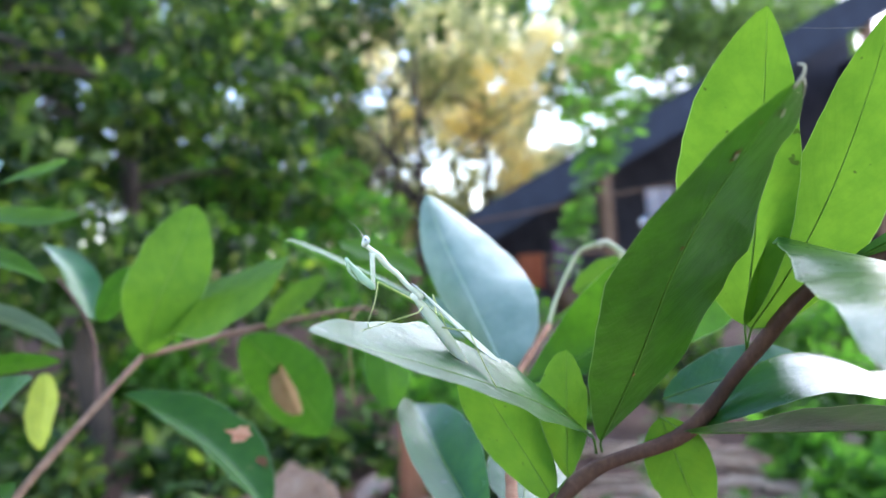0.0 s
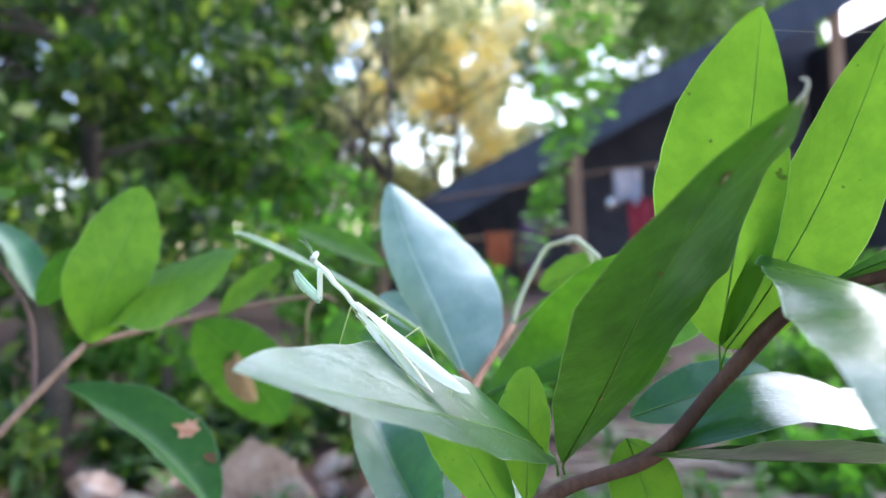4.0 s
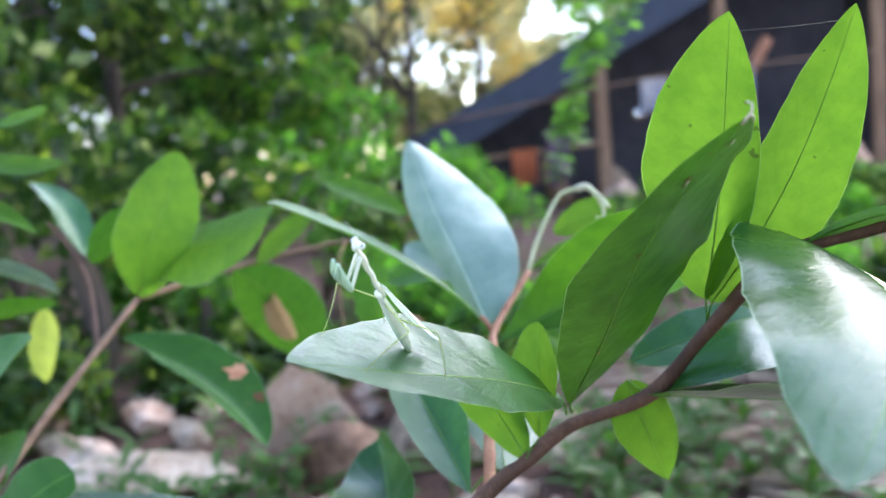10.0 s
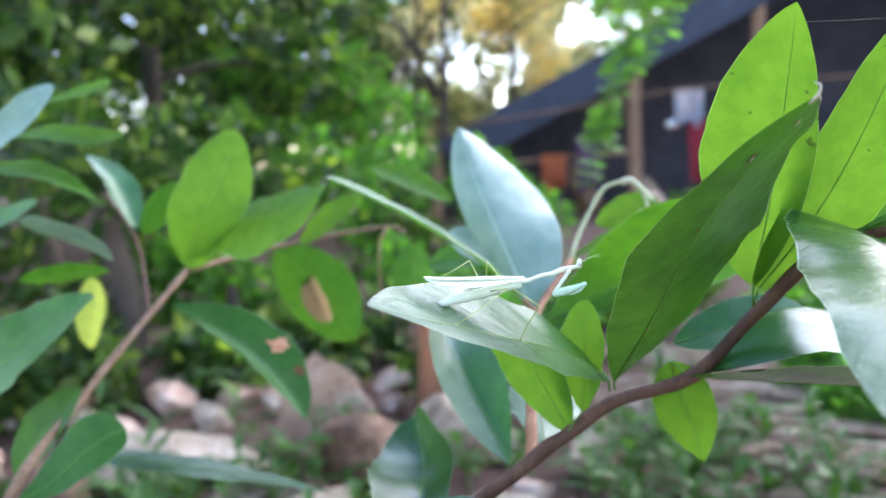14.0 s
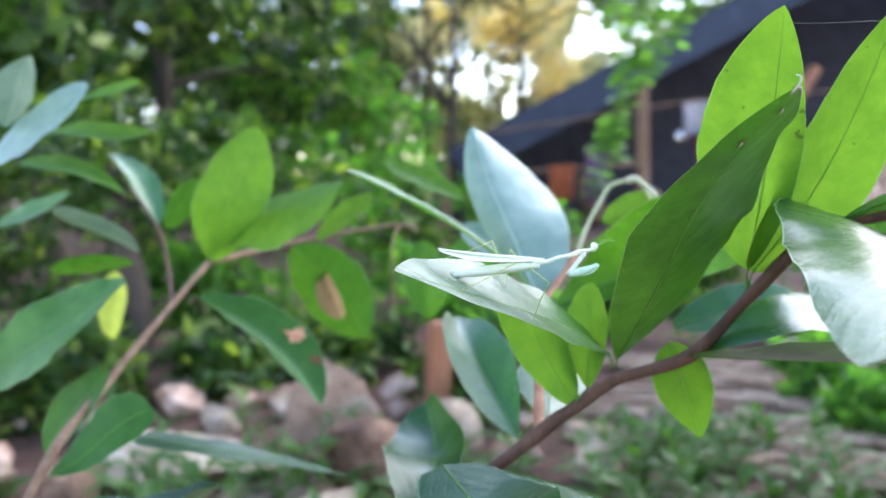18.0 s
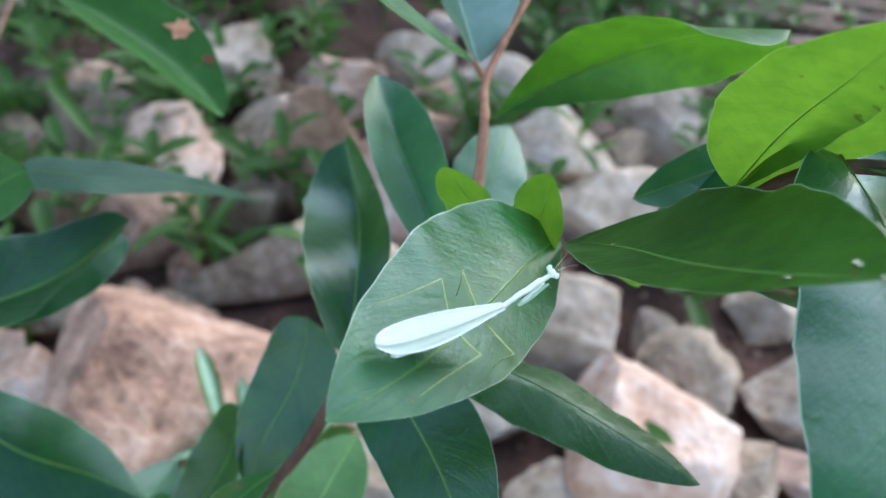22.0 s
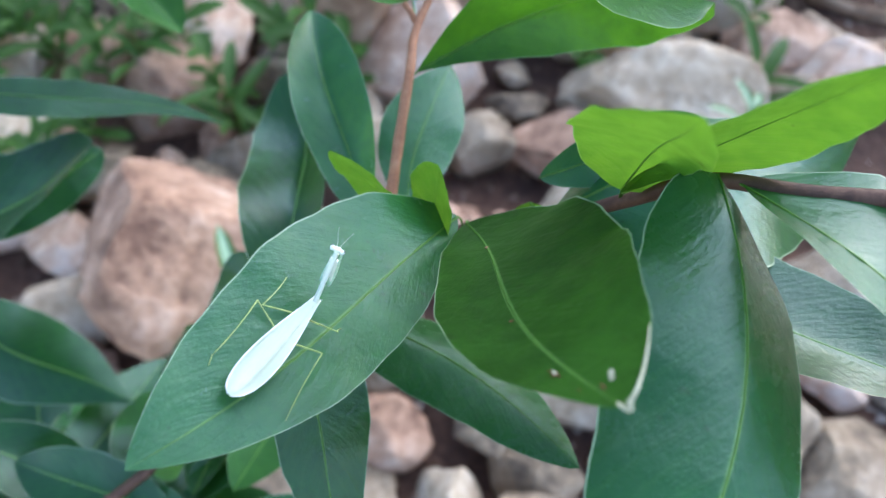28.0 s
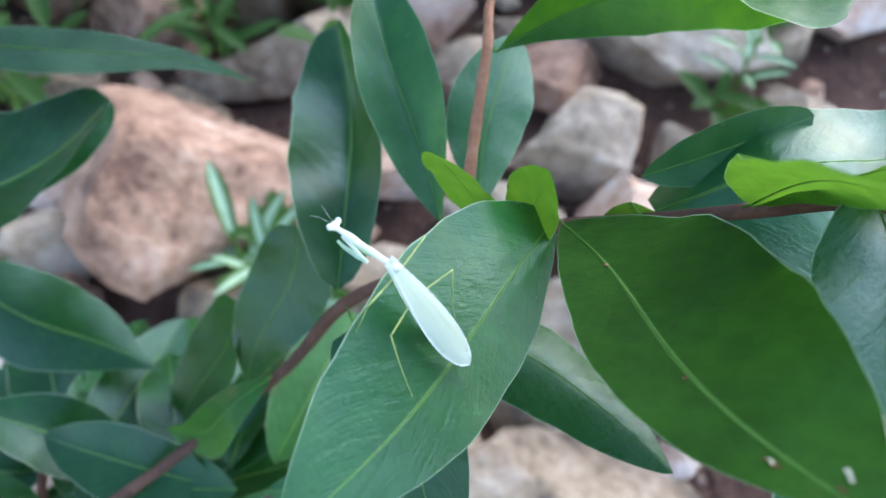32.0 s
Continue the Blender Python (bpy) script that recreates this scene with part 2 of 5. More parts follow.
BARK = surface("young_bark", [(0.28, (0.032, 0.015, 0.010)), (0.5, (0.085, 0.038, 0.023)), (0.75, (0.17, 0.088, 0.055))], 160, 0.75, 0.7, 0.0008, stretch=(1, 1, 0.5))
BARK_RED = surface("red_bark", [(0.28, (0.14, 0.055, 0.03)), (0.5, (0.28, 0.12, 0.06)), (0.75, (0.42, 0.22, 0.13))], 180, 0.7, 0.6, 0.0006)
BARK_PALE = surface("pale_bark", [(0.28, (0.12, 0.065, 0.04)), (0.5, (0.23, 0.135, 0.085)), (0.75, (0.37, 0.25, 0.17))], 150, 0.8, 0.6, 0.0008)
TRUNK = surface("tree_bark", [(0.3, (0.03, 0.022, 0.016)), (0.5, (0.07, 0.05, 0.035)), (0.75, (0.14, 0.10, 0.07))], 9, 0.9, 0.9, 0.03, stretch=(1, 1, 0.3))
SKIN = surface("insect_pale_green", [(0.3, (0.78, 0.83, 0.62)), (0.7, (0.90, 0.92, 0.78))], 900, 0.42, 0.15, 0.0001, spec=0.5, through_part=0.15)
WING = surface("insect_wing", [(0.3, (0.76, 0.82, 0.68)), (0.7, (0.87, 0.91, 0.80))], 700, 0.38, 0.25, 0.0001, spec=0.6, through_part=0.3, stretch=(0.15, 1, 1))
LEG = surface("insect_leg", [(0.3, (0.36, 0.45, 0.10)), (0.7, (0.54, 0.60, 0.22))], 900, 0.45, 0.15, 0.0001, through_part=0.15)
FORELEG = surface("insect_foreleg", [(0.3, (0.42, 0.64, 0.42)), (0.7, (0.62, 0.80, 0.58))], 900, 0.42, 0.15, 0.0001, through_part=0.2)
MARGIN = surface("insect_white_margin", [(0.3, (0.84, 0.88, 0.82)), (0.7, (0.93, 0.95, 0.92))], 900, 0.4, 0.05, 0.0001)
EYE = surface("insect_eye", [(0.3, (0.60, 0.68, 0.58)), (0.7, (0.75, 0.82, 0.72))], 900, 0.2, 0.05, 0.0001, spec=0.7)
PUPIL = surface("insect_dark_spot", [(0.3, (0.015, 0.012, 0.010)), (0.7, (0.05, 0.03, 0.02))], 900, 0.4, 0.05, 0.0001)
STONE = surface("pink_stone", [(0.32, (0.14, 0.07, 0.045)), (0.45, (0.40, 0.23, 0.15)), (0.56, (0.56, 0.38, 0.28)), (0.70, (0.70, 0.60, 0.52))], 14, 0.85, 0.9, 0.02, vary=0.18)
# brown stone, darkened to hold the tree shade on the far stones
STONE_BROWN_SHADED = surface("brown_shaded_stone", [(0.32, (0.07, 0.035, 0.02)), (0.45, (0.20, 0.11, 0.065)), (0.57, (0.32, 0.20, 0.13)), (0.72, (0.46, 0.36, 0.28))], 14, 0.88, 0.9, 0.02, vary=0.2)
STONE_GREY = surface("grey_stone", [(0.32, (0.08, 0.055, 0.04)), (0.45, (0.28, 0.20, 0.13)), (0.57, (0.45, 0.345, 0.25)), (0.72, (0.61, 0.52, 0.42))], 16, 0.88, 0.9, 0.02, vary=0.2)
SOIL = surface("soil", [(0.3, (0.025, 0.014, 0.010)), (0.48, (0.080, 0.039, 0.026)), (0.6, (0.140, 0.072, 0.048)), (0.8, (0.26, 0.16, 0.11))], 16, 0.95, 1.0, 0.02, fine=9)
STICK = surface("dry_stick", [(0.3, (0.22, 0.135, 0.085)), (0.55, (0.42, 0.29, 0.20)), (0.8, (0.60, 0.47, 0.35))], 30, 0.85, 0.6, 0.004, vary=0.3)
WOOD_RED = surface("rough_red_wood", [(0.3, (0.16, 0.06, 0.035)), (0.55, (0.34, 0.14, 0.07)), (0.8, (0.46, 0.24, 0.14))], 20, 0.8, 0.6, 0.004, stretch=(1, 1, 0.2))
POST_WOOD = surface("weathered_post", [(0.3, (0.14, 0.075, 0.045)), (0.55, (0.27, 0.16, 0.10)), (0.8, (0.38, 0.25, 0.17))], 10, 0.85, 0.6, 0.01, stretch=(1, 1, 0.2))
# navy of the shaded roof underside, painted on the edge board
ROOF_SHADE = surface("roof_underside_shade", [(0.3, (0.018, 0.024, 0.042)), (0.6, (0.038, 0.048, 0.076)), (0.8, (0.08, 0.092, 0.125))], 4, 0.7, 0.5, 0.02)
THATCH = surface("grey_thatch", [(0.3, (0.06, 0.05, 0.045)), (0.6, (0.15, 0.13, 0.11)), (0.8, (0.28, 0.25, 0.22))], 6, 0.95, 0.9, 0.03, stretch=(1, 0.2, 1))
# the interior's dimness and purplish haze are put into the wall colour
SHED_DIM = surface("dim_interior_wall", [(0.3, (0.035, 0.034, 0.044)), (0.6, (0.075, 0.070, 0.086)), (0.8, (0.14, 0.12, 0.125))], 3, 0.9, 0.5, 0.02)
CLOTH_RED = surface("red_cloth", [(0.3, (0.30, 0.03, 0.05)), (0.6, (0.48, 0.06, 0.09)), (0.8, (0.6, 0.14, 0.16))], 6, 0.9, 0.4, 0.02)
CLOTH_BLUE = surface("blue_print_cloth", [(0.38, (0.22, 0.36, 0.55)), (0.46, (0.48, 0.60, 0.74)), (0.52, (0.72, 0.56, 0.54)), (0.60, (0.88, 0.89, 0.90))], 7, 0.9, 0.4, 0.02)
CLOTH_ORANGE = surface("orange_cloth", [(0.3, (0.50, 0.12, 0.05)), (0.7, (0.7, 0.25, 0.12))], 6, 0.9, 0.4, 0.02)
CLOTH_PURPLE = surface("purple_cloth", [(0.3, (0.16, 0.06, 0.18)), (0.7, (0.28, 0.13, 0.30))], 6, 0.9, 0.4, 0.02)
TIN = surface("bright_tin", [(0.3, (0.75, 0.76, 0.78)), (0.7, (0.88, 0.88, 0.9))], 4, 0.25, 0.1, 0.002, metallic=0.9)


def foliage(name, stops, through_part=0.4, rough=0.45, tint=(1.5, 2.0, 0.7)):
    """Leaves of a crown: each leaf its own shade."""
    m, nt, out = nodes_of(name)
    geo = nt.nodes.new("ShaderNodeNewGeometry")
    col = ramp(nt, geo.outputs["Random Per Island"], stops)
    p = add(nt, "ShaderNodeBsdfPrincipled", Roughness=rough)
    p.inputs["Specular IOR Level"].default_value = 0.2
    nt.links.new(col, p.inputs["Base Color"])
    tr = nt.nodes.new("ShaderNodeBsdfTranslucent")
    nt.links.new(mixed(nt, 1.0, col, tint, "MULTIPLY"), tr.inputs["Color"])
    mix = nt.nodes.new("ShaderNodeMixShader")
    mix.inputs["Fac"].default_value = through_part
    nt.links.new(p.outputs[0], mix.inputs[1])
    nt.links.new(tr.outputs[0], mix.inputs[2])
    nt.links.new(mix.outputs[0], out.inputs["Surface"])
    return m


# the brightest stops paint a few leaves as if sunlit
CROWN = foliage("dark_foliage", [(0.0, (0.010, 0.028, 0.008)), (0.55, (0.030, 0.065, 0.014)), (0.88, (0.10, 0.155, 0.030)), (1.0, (0.26, 0.29, 0.06))])
CROWN_LIGHT = foliage("fresh_foliage", [(0.0, (0.03, 0.09, 0.02)), (0.5, (0.07, 0.18, 0.03)), (1.0, (0.15, 0.30, 0.05))], 0.5)
# strong backlight on the fronds is painted in as near-white gold
CROWN_SUN_GOLD = foliage("sun_gold_fronds", [(0.0, (0.92, 0.80, 0.45)), (0.5, (0.96, 0.90, 0.62)), (1.0, (0.98, 0.95, 0.82))], 0.8, tint=(1.04, 1.0, 0.8))
VINE_LEAF = foliage("vine_leaflets", [(0.0, (0.09, 0.23, 0.045)), (0.5, (0.15, 0.33, 0.06)), (1.0, (0.27, 0.46, 0.10))], 0.5, tint=(1.2, 1.3, 0.8))
# haze and sunlight painted into the leaf colours
CROWN_HAZE = foliage("sun_haze_foliage", [(0.0, (0.20, 0.24, 0.12)), (0.5, (0.42, 0.44, 0.26)), (1.0, (0.82, 0.78, 0.55))], 0.65, tint=(1.3, 1.25, 0.8))
# distance haze painted in as a paler green
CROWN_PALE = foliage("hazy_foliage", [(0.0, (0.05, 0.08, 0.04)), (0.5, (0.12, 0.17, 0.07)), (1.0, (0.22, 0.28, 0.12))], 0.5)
STRIPE = surface("pale_leaf_stripe", [(0.3, (0.16, 0.28, 0.14)), (0.7, (0.34, 0.44, 0.29))], 120, 0.5, 0.2, 0.0005)
GRIT = foliage("gravel_grit", [(0.0, (0.05, 0.028, 0.02)), (0.5, (0.15, 0.09, 0.06)), (0.9, (0.30, 0.21, 0.16)), (1.0, (0.5, 0.42, 0.36))], 0.0, 0.9)
WEED = foliage("weed_leaves", [(0.0, (0.028, 0.065, 0.015)), (0.5, (0.060, 0.130, 0.027)), (1.0, (0.14, 0.23, 0.05))], 0.35)


# ---------------------------------------------------------------- shapes
def part(name, bm, material, parent=None, label="", smooth=True, kind=""):
    """Links a bmesh as one mesh object under a thing or part."""
    me = bpy.data.meshes.new(name)
    bm.to_mesh(me)
    bm.free()
    mats = material if isinstance(material, (list, tuple)) else [material]
    for m in mats:
        me.materials.append(m)
    if smooth:
        me.polygons.foreach_set("use_smooth", [True] * len(me.polygons))
    ob = new(name, me)
    ob.parent = parent
    return tagged(ob, label=label, kind=kind)


def thing(name, at, label, category, group=""):
    ob = new(name)
    ob.empty_display_size = 0.02
    ob.location = at
    return tagged(ob, label=label, category=category, group=group)


def spline(points, n):
    """A smooth line through the points."""
    pts = [Vector(p) for p in points]
    pts = [pts[0] * 2 - pts[1]] + pts + [pts[-1] * 2 - pts[-2]]
    out = []
    for i in range(1, len(pts) - 2):
        a, b, c, d = pts[i - 1 : i + 3]
        for k in range(n):
            t = k / n
            out.append(0.5 * (2 * b + (c - a) * t + (2 * a - 5 * b + 4 * c - d) * t * t + (3 * b - a - 3 * c + d) * t**3))
    out.append(pts[-2])
    return out


def tube(bm, line, radius, sides=8, flat=1.0, caps=True):
    """A round tube along a line; radius: a number or a function of the place from 0 to 1."""
    line = [Vector(p) for p in line]
    rings, ref = [], Vector((0.13, 0.31, 1)).normalized()
    for i, p in enumerate(line):
        d = (line[min(i + 1, len(line) - 1)] - line[max(i - 1, 0)]).normalized()
        u = d.cross(ref)
        u = u.normalized() if u.length > 1e-4 else d.orthogonal().normalized()
        v = d.cross(u)
        r = radius(i / (len(line) - 1)) if callable(radius) else radius
        rings.append([bm.verts.new(p + (u * math.cos(a) * flat + v * math.sin(a)) * r) for a in (k * math.tau / sides for k in range(sides))])
    for a, b in zip(rings, rings[1:]):
        for k in range(sides):
            bm.faces.new((a[k], a[(k + 1) % sides], b[(k + 1) % sides], b[k]))
    if caps:
        bm.faces.new(rings[0][::-1])
        bm.faces.new(rings[-1])


def blade_frame(p):
    base, tip = Vector(p[:3]), Vector(p[3:6])
    roll = p[6]
    e = tip - base
    length = e.length
    e = e / length
    up = Vector((0, 0, 1)) if abs(e.z) < 0.8 else Vector((0, -1, 0))
    n0 = (up - e * up.dot(e)).normalized()
    n = n0 * math.cos(roll) + e.cross(n0) * math.sin(roll)
    return base, e, length, n, e.cross(n)


def blade_point(p, s, v, ripple=0.0, seed=0.0):
    """A point of a leaf blade: s from base to tip, v from edge to edge (-1 to 1)."""
    base, e, length, n, b = blade_frame(p)
    width, fold, bend, side, shape = p[7:12]
    twist, taper, skew, bend_s, side_s = (*p[12:], *(0.0, 0.62, 0.0, 0.0, 0.0)[len(p) - 12:])
    top = shape / (shape + taper)
    prof = (max(s, 0) ** shape * max(1 - s, 0) ** taper) / (top**shape * (1 - top) ** taper)
    w = 0.5 * width * length * prof * (1 + skew * ((v > 0) - (v < 0)))
    arc, wave = 4 * s * (1 - s) * length, math.sin(2 * math.pi * s) * length
    wob = ripple * w * (abs(v) ** 1.5) * (math.sin(s * 17 + seed * 3 + (2.1 if v > 0 else 0)) + 0.5 * math.sin(s * 39 + seed * 5 + v)) if ripple else 0.0
    jag = 1 + (0.012 * math.sin(s * 23 + seed + v) + 0.008 * math.sin(s * 57 + seed * 2 - v)) * (1 if ripple else 0)
    a = twist * (s - 0.35)
    nn, bb = n * math.cos(a) + b * math.sin(a), b * math.cos(a) - n * math.sin(a)
    rise = w * abs(v) ** 1.35 * math.sin(fold) + wob
    return base + e * length * s + n * (arc * bend + wave * bend_s) + b * (arc * side + wave * side_s) + nn * rise + bb * (w * v * jag * math.cos(fold))


def leaf(parent, p, material, stalk=None, label="", ripple=0.04, ns=22, nv=5, rib=0.00024):
    """A leaf blade with its raised midrib and stalk."""
    seed = random.uniform(0, 9)
    bm = bmesh.new()
    uv = bm.loops.layers.uv.new("blade")
    grid = []
    for i in range(ns + 1):
        s = 0.5 - 0.5 * math.cos(math.pi * (i / ns)) if ns < 40 else i / ns
        s = 0.5 * s + 0.5 * i / ns
        grid.append([(bm.verts.new(blade_point(p, s, j / nv, ripple, seed)), s, j / nv) for j in range(-nv, nv + 1)])
    for i in range(ns):
        for j in range(2 * nv):
            quad = (grid[i][j], grid[i][j + 1], grid[i + 1][j + 1], grid[i + 1][j])
            f = bm.faces.new([q[0] for q in quad])
            for loop, q in zip(f.loops, quad):
                loop[uv].uv = (q[1], q[2] * 0.5 + 0.5)
    bmesh.ops.remove_doubles(bm, verts=bm.verts, dist=1e-6)
    blade = part("leaf", bm, material, parent, label)
    _, _, length, n, _ = blade_frame(p)
    line = [blade_point(p, 0.97 * i / 14, 0) for i in range(15)]
    if stalk is not None:
        line = [Vector(stalk), Vector(stalk).lerp(line[0], 0.5) + n * 0.0004] + line
    bm = bmesh.new()
    tube(bm, line, lambda k: rib * (1.15 - 0.95 * k) * (0.6 + 0.4 * min(1, length / 0.07)), 6)
    part("midrib", bm, RIB_PALE if material is LEAF_SKY_PALE else RIB, blade)
    return blade


def rock(name, at, size, material, label, turn=0.0, seed=0, group="rubble stones", cut=10):
    """A broken stone: a lump with flat fracture faces and a rough skin."""
    rng = random.Random(seed)
    bm = bmesh.new()
    bmesh.ops.create_icosphere(bm, subdivisions=5 if size[0] > 0.052 else (4 if size[0] > 0.032 else 3), radius=1.0)
    planes = []
    for _ in range(cut):
        d = Vector((rng.uniform(-1, 1), rng.uniform(-1, 1), rng.uniform(-0.8, 1))).normalized()
        planes.append((d, rng.uniform(0.42, 0.74)))
    off = Vector((rng.uniform(0, 50), rng.uniform(0, 50), rng.uniform(0, 50)))
    for v in bm.verts:
        q = v.co.copy()
        for d, far in planes:
            over = q.dot(d) - far
            if over > 0:
                q -= d * over * 0.985
        q *= 1 + 0.07 * noise.noise(q * 1.6 + off) + 0.05 * noise.noise(q * 4.5 + off) + 0.03 * abs(noise.noise(q * 11 + off)) + 0.012 * noise.noise(q * 27 + off)
        v.co = Vector((q.x * size[0], q.y * size[1], q.z * size[2]))
    ob = part(name, bm, material, None, label)
    ob.location = at
    ob.rotation_euler = (rng.uniform(-0.15, 0.15), rng.uniform(-0.15, 0.15), turn)
    return tagged(ob, label=label, category="stone", group=group)


def crown_mesh(blobs, count, size, seed, droop=0.3, wide=0.5):
    """Many small pointed leaves strewn through the blobs (centre, radii)."""
    rng = np.random.default_rng(seed)
    verts, faces = [], []
    weights = np.array([r[0] * r[1] * r[2] for _, r in blobs]) ** 0.8
    picks = rng.choice(len(blobs), count, p=weights / weights.sum())
    for k in picks:
        c, r = blobs[k]
        d = rng.normal(size=3)
        d /= np.linalg.norm(d)
        q = np.array(c) + d * np.array(r) * rng.uniform(0.35, 1.0) ** 0.5
        ax = rng.normal(size=3) + (0, 0, -droop)
        ax /= np.linalg.norm(ax)
        sd = np.cross(ax, rng.normal(size=3))
        sd /= np.linalg.norm(sd) + 1e-9
        up = np.cross(ax, sd)
        s = size * rng.uniform(0.6, 1.4)
        n = len(verts)
        verts += [q, q + ax * s * 0.45 + sd * s * wide * 0.5 + up * s * 0.06, q + ax * s, q + ax * s * 0.45 - sd * s * wide * 0.5 + up * s * 0.06]
        faces += [(n, n + 1, n + 2), (n, n + 2, n + 3)]
    me = bpy.data.meshes.new("crown")
    me.from_pydata([tuple(v) for v in verts], [], faces)
    return me


# ---------------------------------------------------------------- ground
def ground_height(x, y):
    far = max(0.0, math.hypot(x, y - 0.5) - 1.5)
    h = 0.03 * noise.noise(Vector((x * 2.1, y * 2.1, 3.0))) + 0.012 * noise.noise(Vector((x * 8, y * 8, 1.0)))
    return h / (1 + 0.2 * far)


def make_ground():
    axis = [0.16 * math.sinh(k * 0.105) for k in range(-76, 77)]
    bm = bmesh.new()
    rows = [[bm.verts.new((x, y + 0.4, ground_height(x, y + 0.4))) for x in axis] for y in axis]
    for a, b in zip(rows, rows[1:]):
        for i in range(len(axis) - 1):
            bm.faces.new((a[i], a[i + 1], b[i + 1], b[i]))
    return tagged(part("ground", bm, SOIL), label="bare reddish brown garden soil", category="ground", kind="structure")


make_ground()

# ---------------------------------------------------------------- shrub with the insect
shrub = thing("shrub", (-0.19, 0.0, 0.0), "glossy green shrub with a reddish brown branch over stones", "shrub")
shrub.matrix_world = Matrix.Identity(4)


def branch(name, parent, points, radius, material, label="", n=8, knots=True):
    bm = bmesh.new()
    line = spline(points, n)
    tube(bm, line, lambda k: radius[0] + (radius[1] - radius[0]) * k + (0.06 * radius[0] * math.sin(k * 61) if knots else 0), 10)
    return part(name, bm, material, parent, label)


branch("trunk", shrub, [(-0.205, 0.03, -0.02), (-0.20, 0.02, 0.12), (-0.1856, 0.0041, 0.2885), (-0.1450, -0.0380, 0.3600), (-0.0750, -0.0030, 0.4010),
       (-0.0461, 0.003, 0.452), (-0.0181, 0.001, 0.4785), (-0.0100, -0.001, 0.4853), (0.0014, 0.003, 0.4915), (0.0193, 0.0007, 0.498),
       (0.0305, -0.006, 0.513), (0.043, -0.0133, 0.5285), (0.0600, -0.022, 0.535), (0.10, -0.03, 0.545), (0.15, -0.02, 0.56)], (0.0020, 0.0014), BARK, "reddish brown woody branch")
branch("side_branch", shrub, [(-0.0181, 0.001, 0.4785), (-0.0160, 0.022, 0.4870), (-0.0122, 0.0455, 0.4992), (-0.0098, 0.062, 0.5028), (0.0042, 0.0858, 0.5157)],
       (0.0015, 0.0010), BARK_RED, "thin red-brown side branch")
branch("twig", shrub, [(-0.011, 0.062, 0.502), (-0.0125, 0.0635, 0.5045), (-0.014, 0.0645, 0.506)], (0.0009, 0.0007), BARK_RED)
branch("tendril", shrub, [(0.0042, 0.0858, 0.5157), (0.0088, 0.096, 0.524), (0.0175, 0.103, 0.5375), (0.0215, 0.103, 0.5405), (0.0285, 0.1013, 0.5414), (0.0305, 0.093, 0.539), (0.0319, 0.0833, 0.5353)],
       (0.00085, 0.0007), PALE_GREEN, "pale dried arching shoot")
branch("tendril", shrub, [(0.0285, 0.1013, 0.5416), (0.0315, 0.100, 0.5385), (0.0335, 0.099, 0.5335), (0.0325, 0.098, 0.530), (0.0305, 0.098, 0.5315)], (0.0009, 0.0004), PALE_GREEN, "withered curl at the shoot's end")
branch("knot", shrub, [(0.0250, 0.1022, 0.5412), (0.0280, 0.1014, 0.5420), (0.0300, 0.1005, 0.5408)], (0.0014, 0.0010), PALE, "whitish dried bud")
leaf(shrub, (-0.0366, 0.1502, 0.534, -0.0716, 0.1612, 0.5507, -0.55, 0.36, 0.20, 0.03, 0.00, 0.68), LEAF_YOUNG)
leaf(shrub, (0.0055, 0.095, 0.5147, 0.0282, 0.0683, 0.5278, 0.53, 0.32, 0.20, 0.03, 0.00, 0.68), LEAF_YOUNG, stalk=(0.0042, 0.0858, 0.5157))
leaf(shrub, (0.0179, 0.1146, 0.5252, 0.0413, 0.1147, 0.5345, 1.17, 0.50, 0.20, 0.03, 0.00, 0.68), LEAF_YOUNG)
leaf(shrub, (-0.0182, 0.1082, 0.5116, -0.0378, 0.1191, 0.5246, -0.78, 0.50, 0.20, 0.03, 0.00, 0.68), LEAF_SKY_PALE)
leaf(shrub, (-0.0583, 0.1981, 0.5132, -0.0559, 0.1944, 0.4731, -0.06, 0.55, 0.20, 0.03, 0.00, 0.68), LEAF_MID)
leaf(shrub, (-0.0484, 0.1574, 0.5062, -0.0131, 0.1488, 0.5144, 0.76, 0.50, 0.20, 0.03, 0.00, 0.68), LEAF_MID)
leaf(shrub, (-0.1109, 0.1873, 0.5146, -0.0827, 0.1898, 0.5366, 0.90, 0.40, 0.20, 0.03, 0.00, 0.68), LEAF_YOUNG)
leaf(shrub, (0.0150, 0.0035, 0.5010, 0.0245, 0.0075, 0.4745, 0.26, 0.50, 0.13, 0.03, 0.0, 0.62, 0.2, 1.0), LEAF_YOUNG, stalk=(0.0193, 0.0007, 0.498))
leaf(shrub, (0.017, 0.0077, 0.504, 0.0531, 0.0189, 0.5097, 0.84, 0.35, 0.20, 0.03, 0.00, 0.68), LEAF)
leaf(shrub, (-0.0635, 0.0357, 0.4339, -0.0848, 0.0041, 0.3832, -0.19, 0.43, 0.07, -0.01, -0.02, 0.46, 0.23, 0.80, -0.04, -0.01, -0.03), LEAF_SHADED)
leaf(shrub, (-0.0870, 0.0263, 0.4003, -0.1209, -0.0080, 0.3361, 0.34, 0.38, 0.23, -0.03, 0.03, 0.53, 0.13, 0.92, 0.03, -0.02, -0.02), LEAF_SHADED)
leaf(shrub, (-0.1923, 0.0477, 0.3827, -0.1250, 0.0191, 0.3515, 3.38, 0.48, 0.30, 0.09, -0.05, 0.76, -0.51, 1.25, 0.01, 0.03, -0.03), LEAF_SHADED)
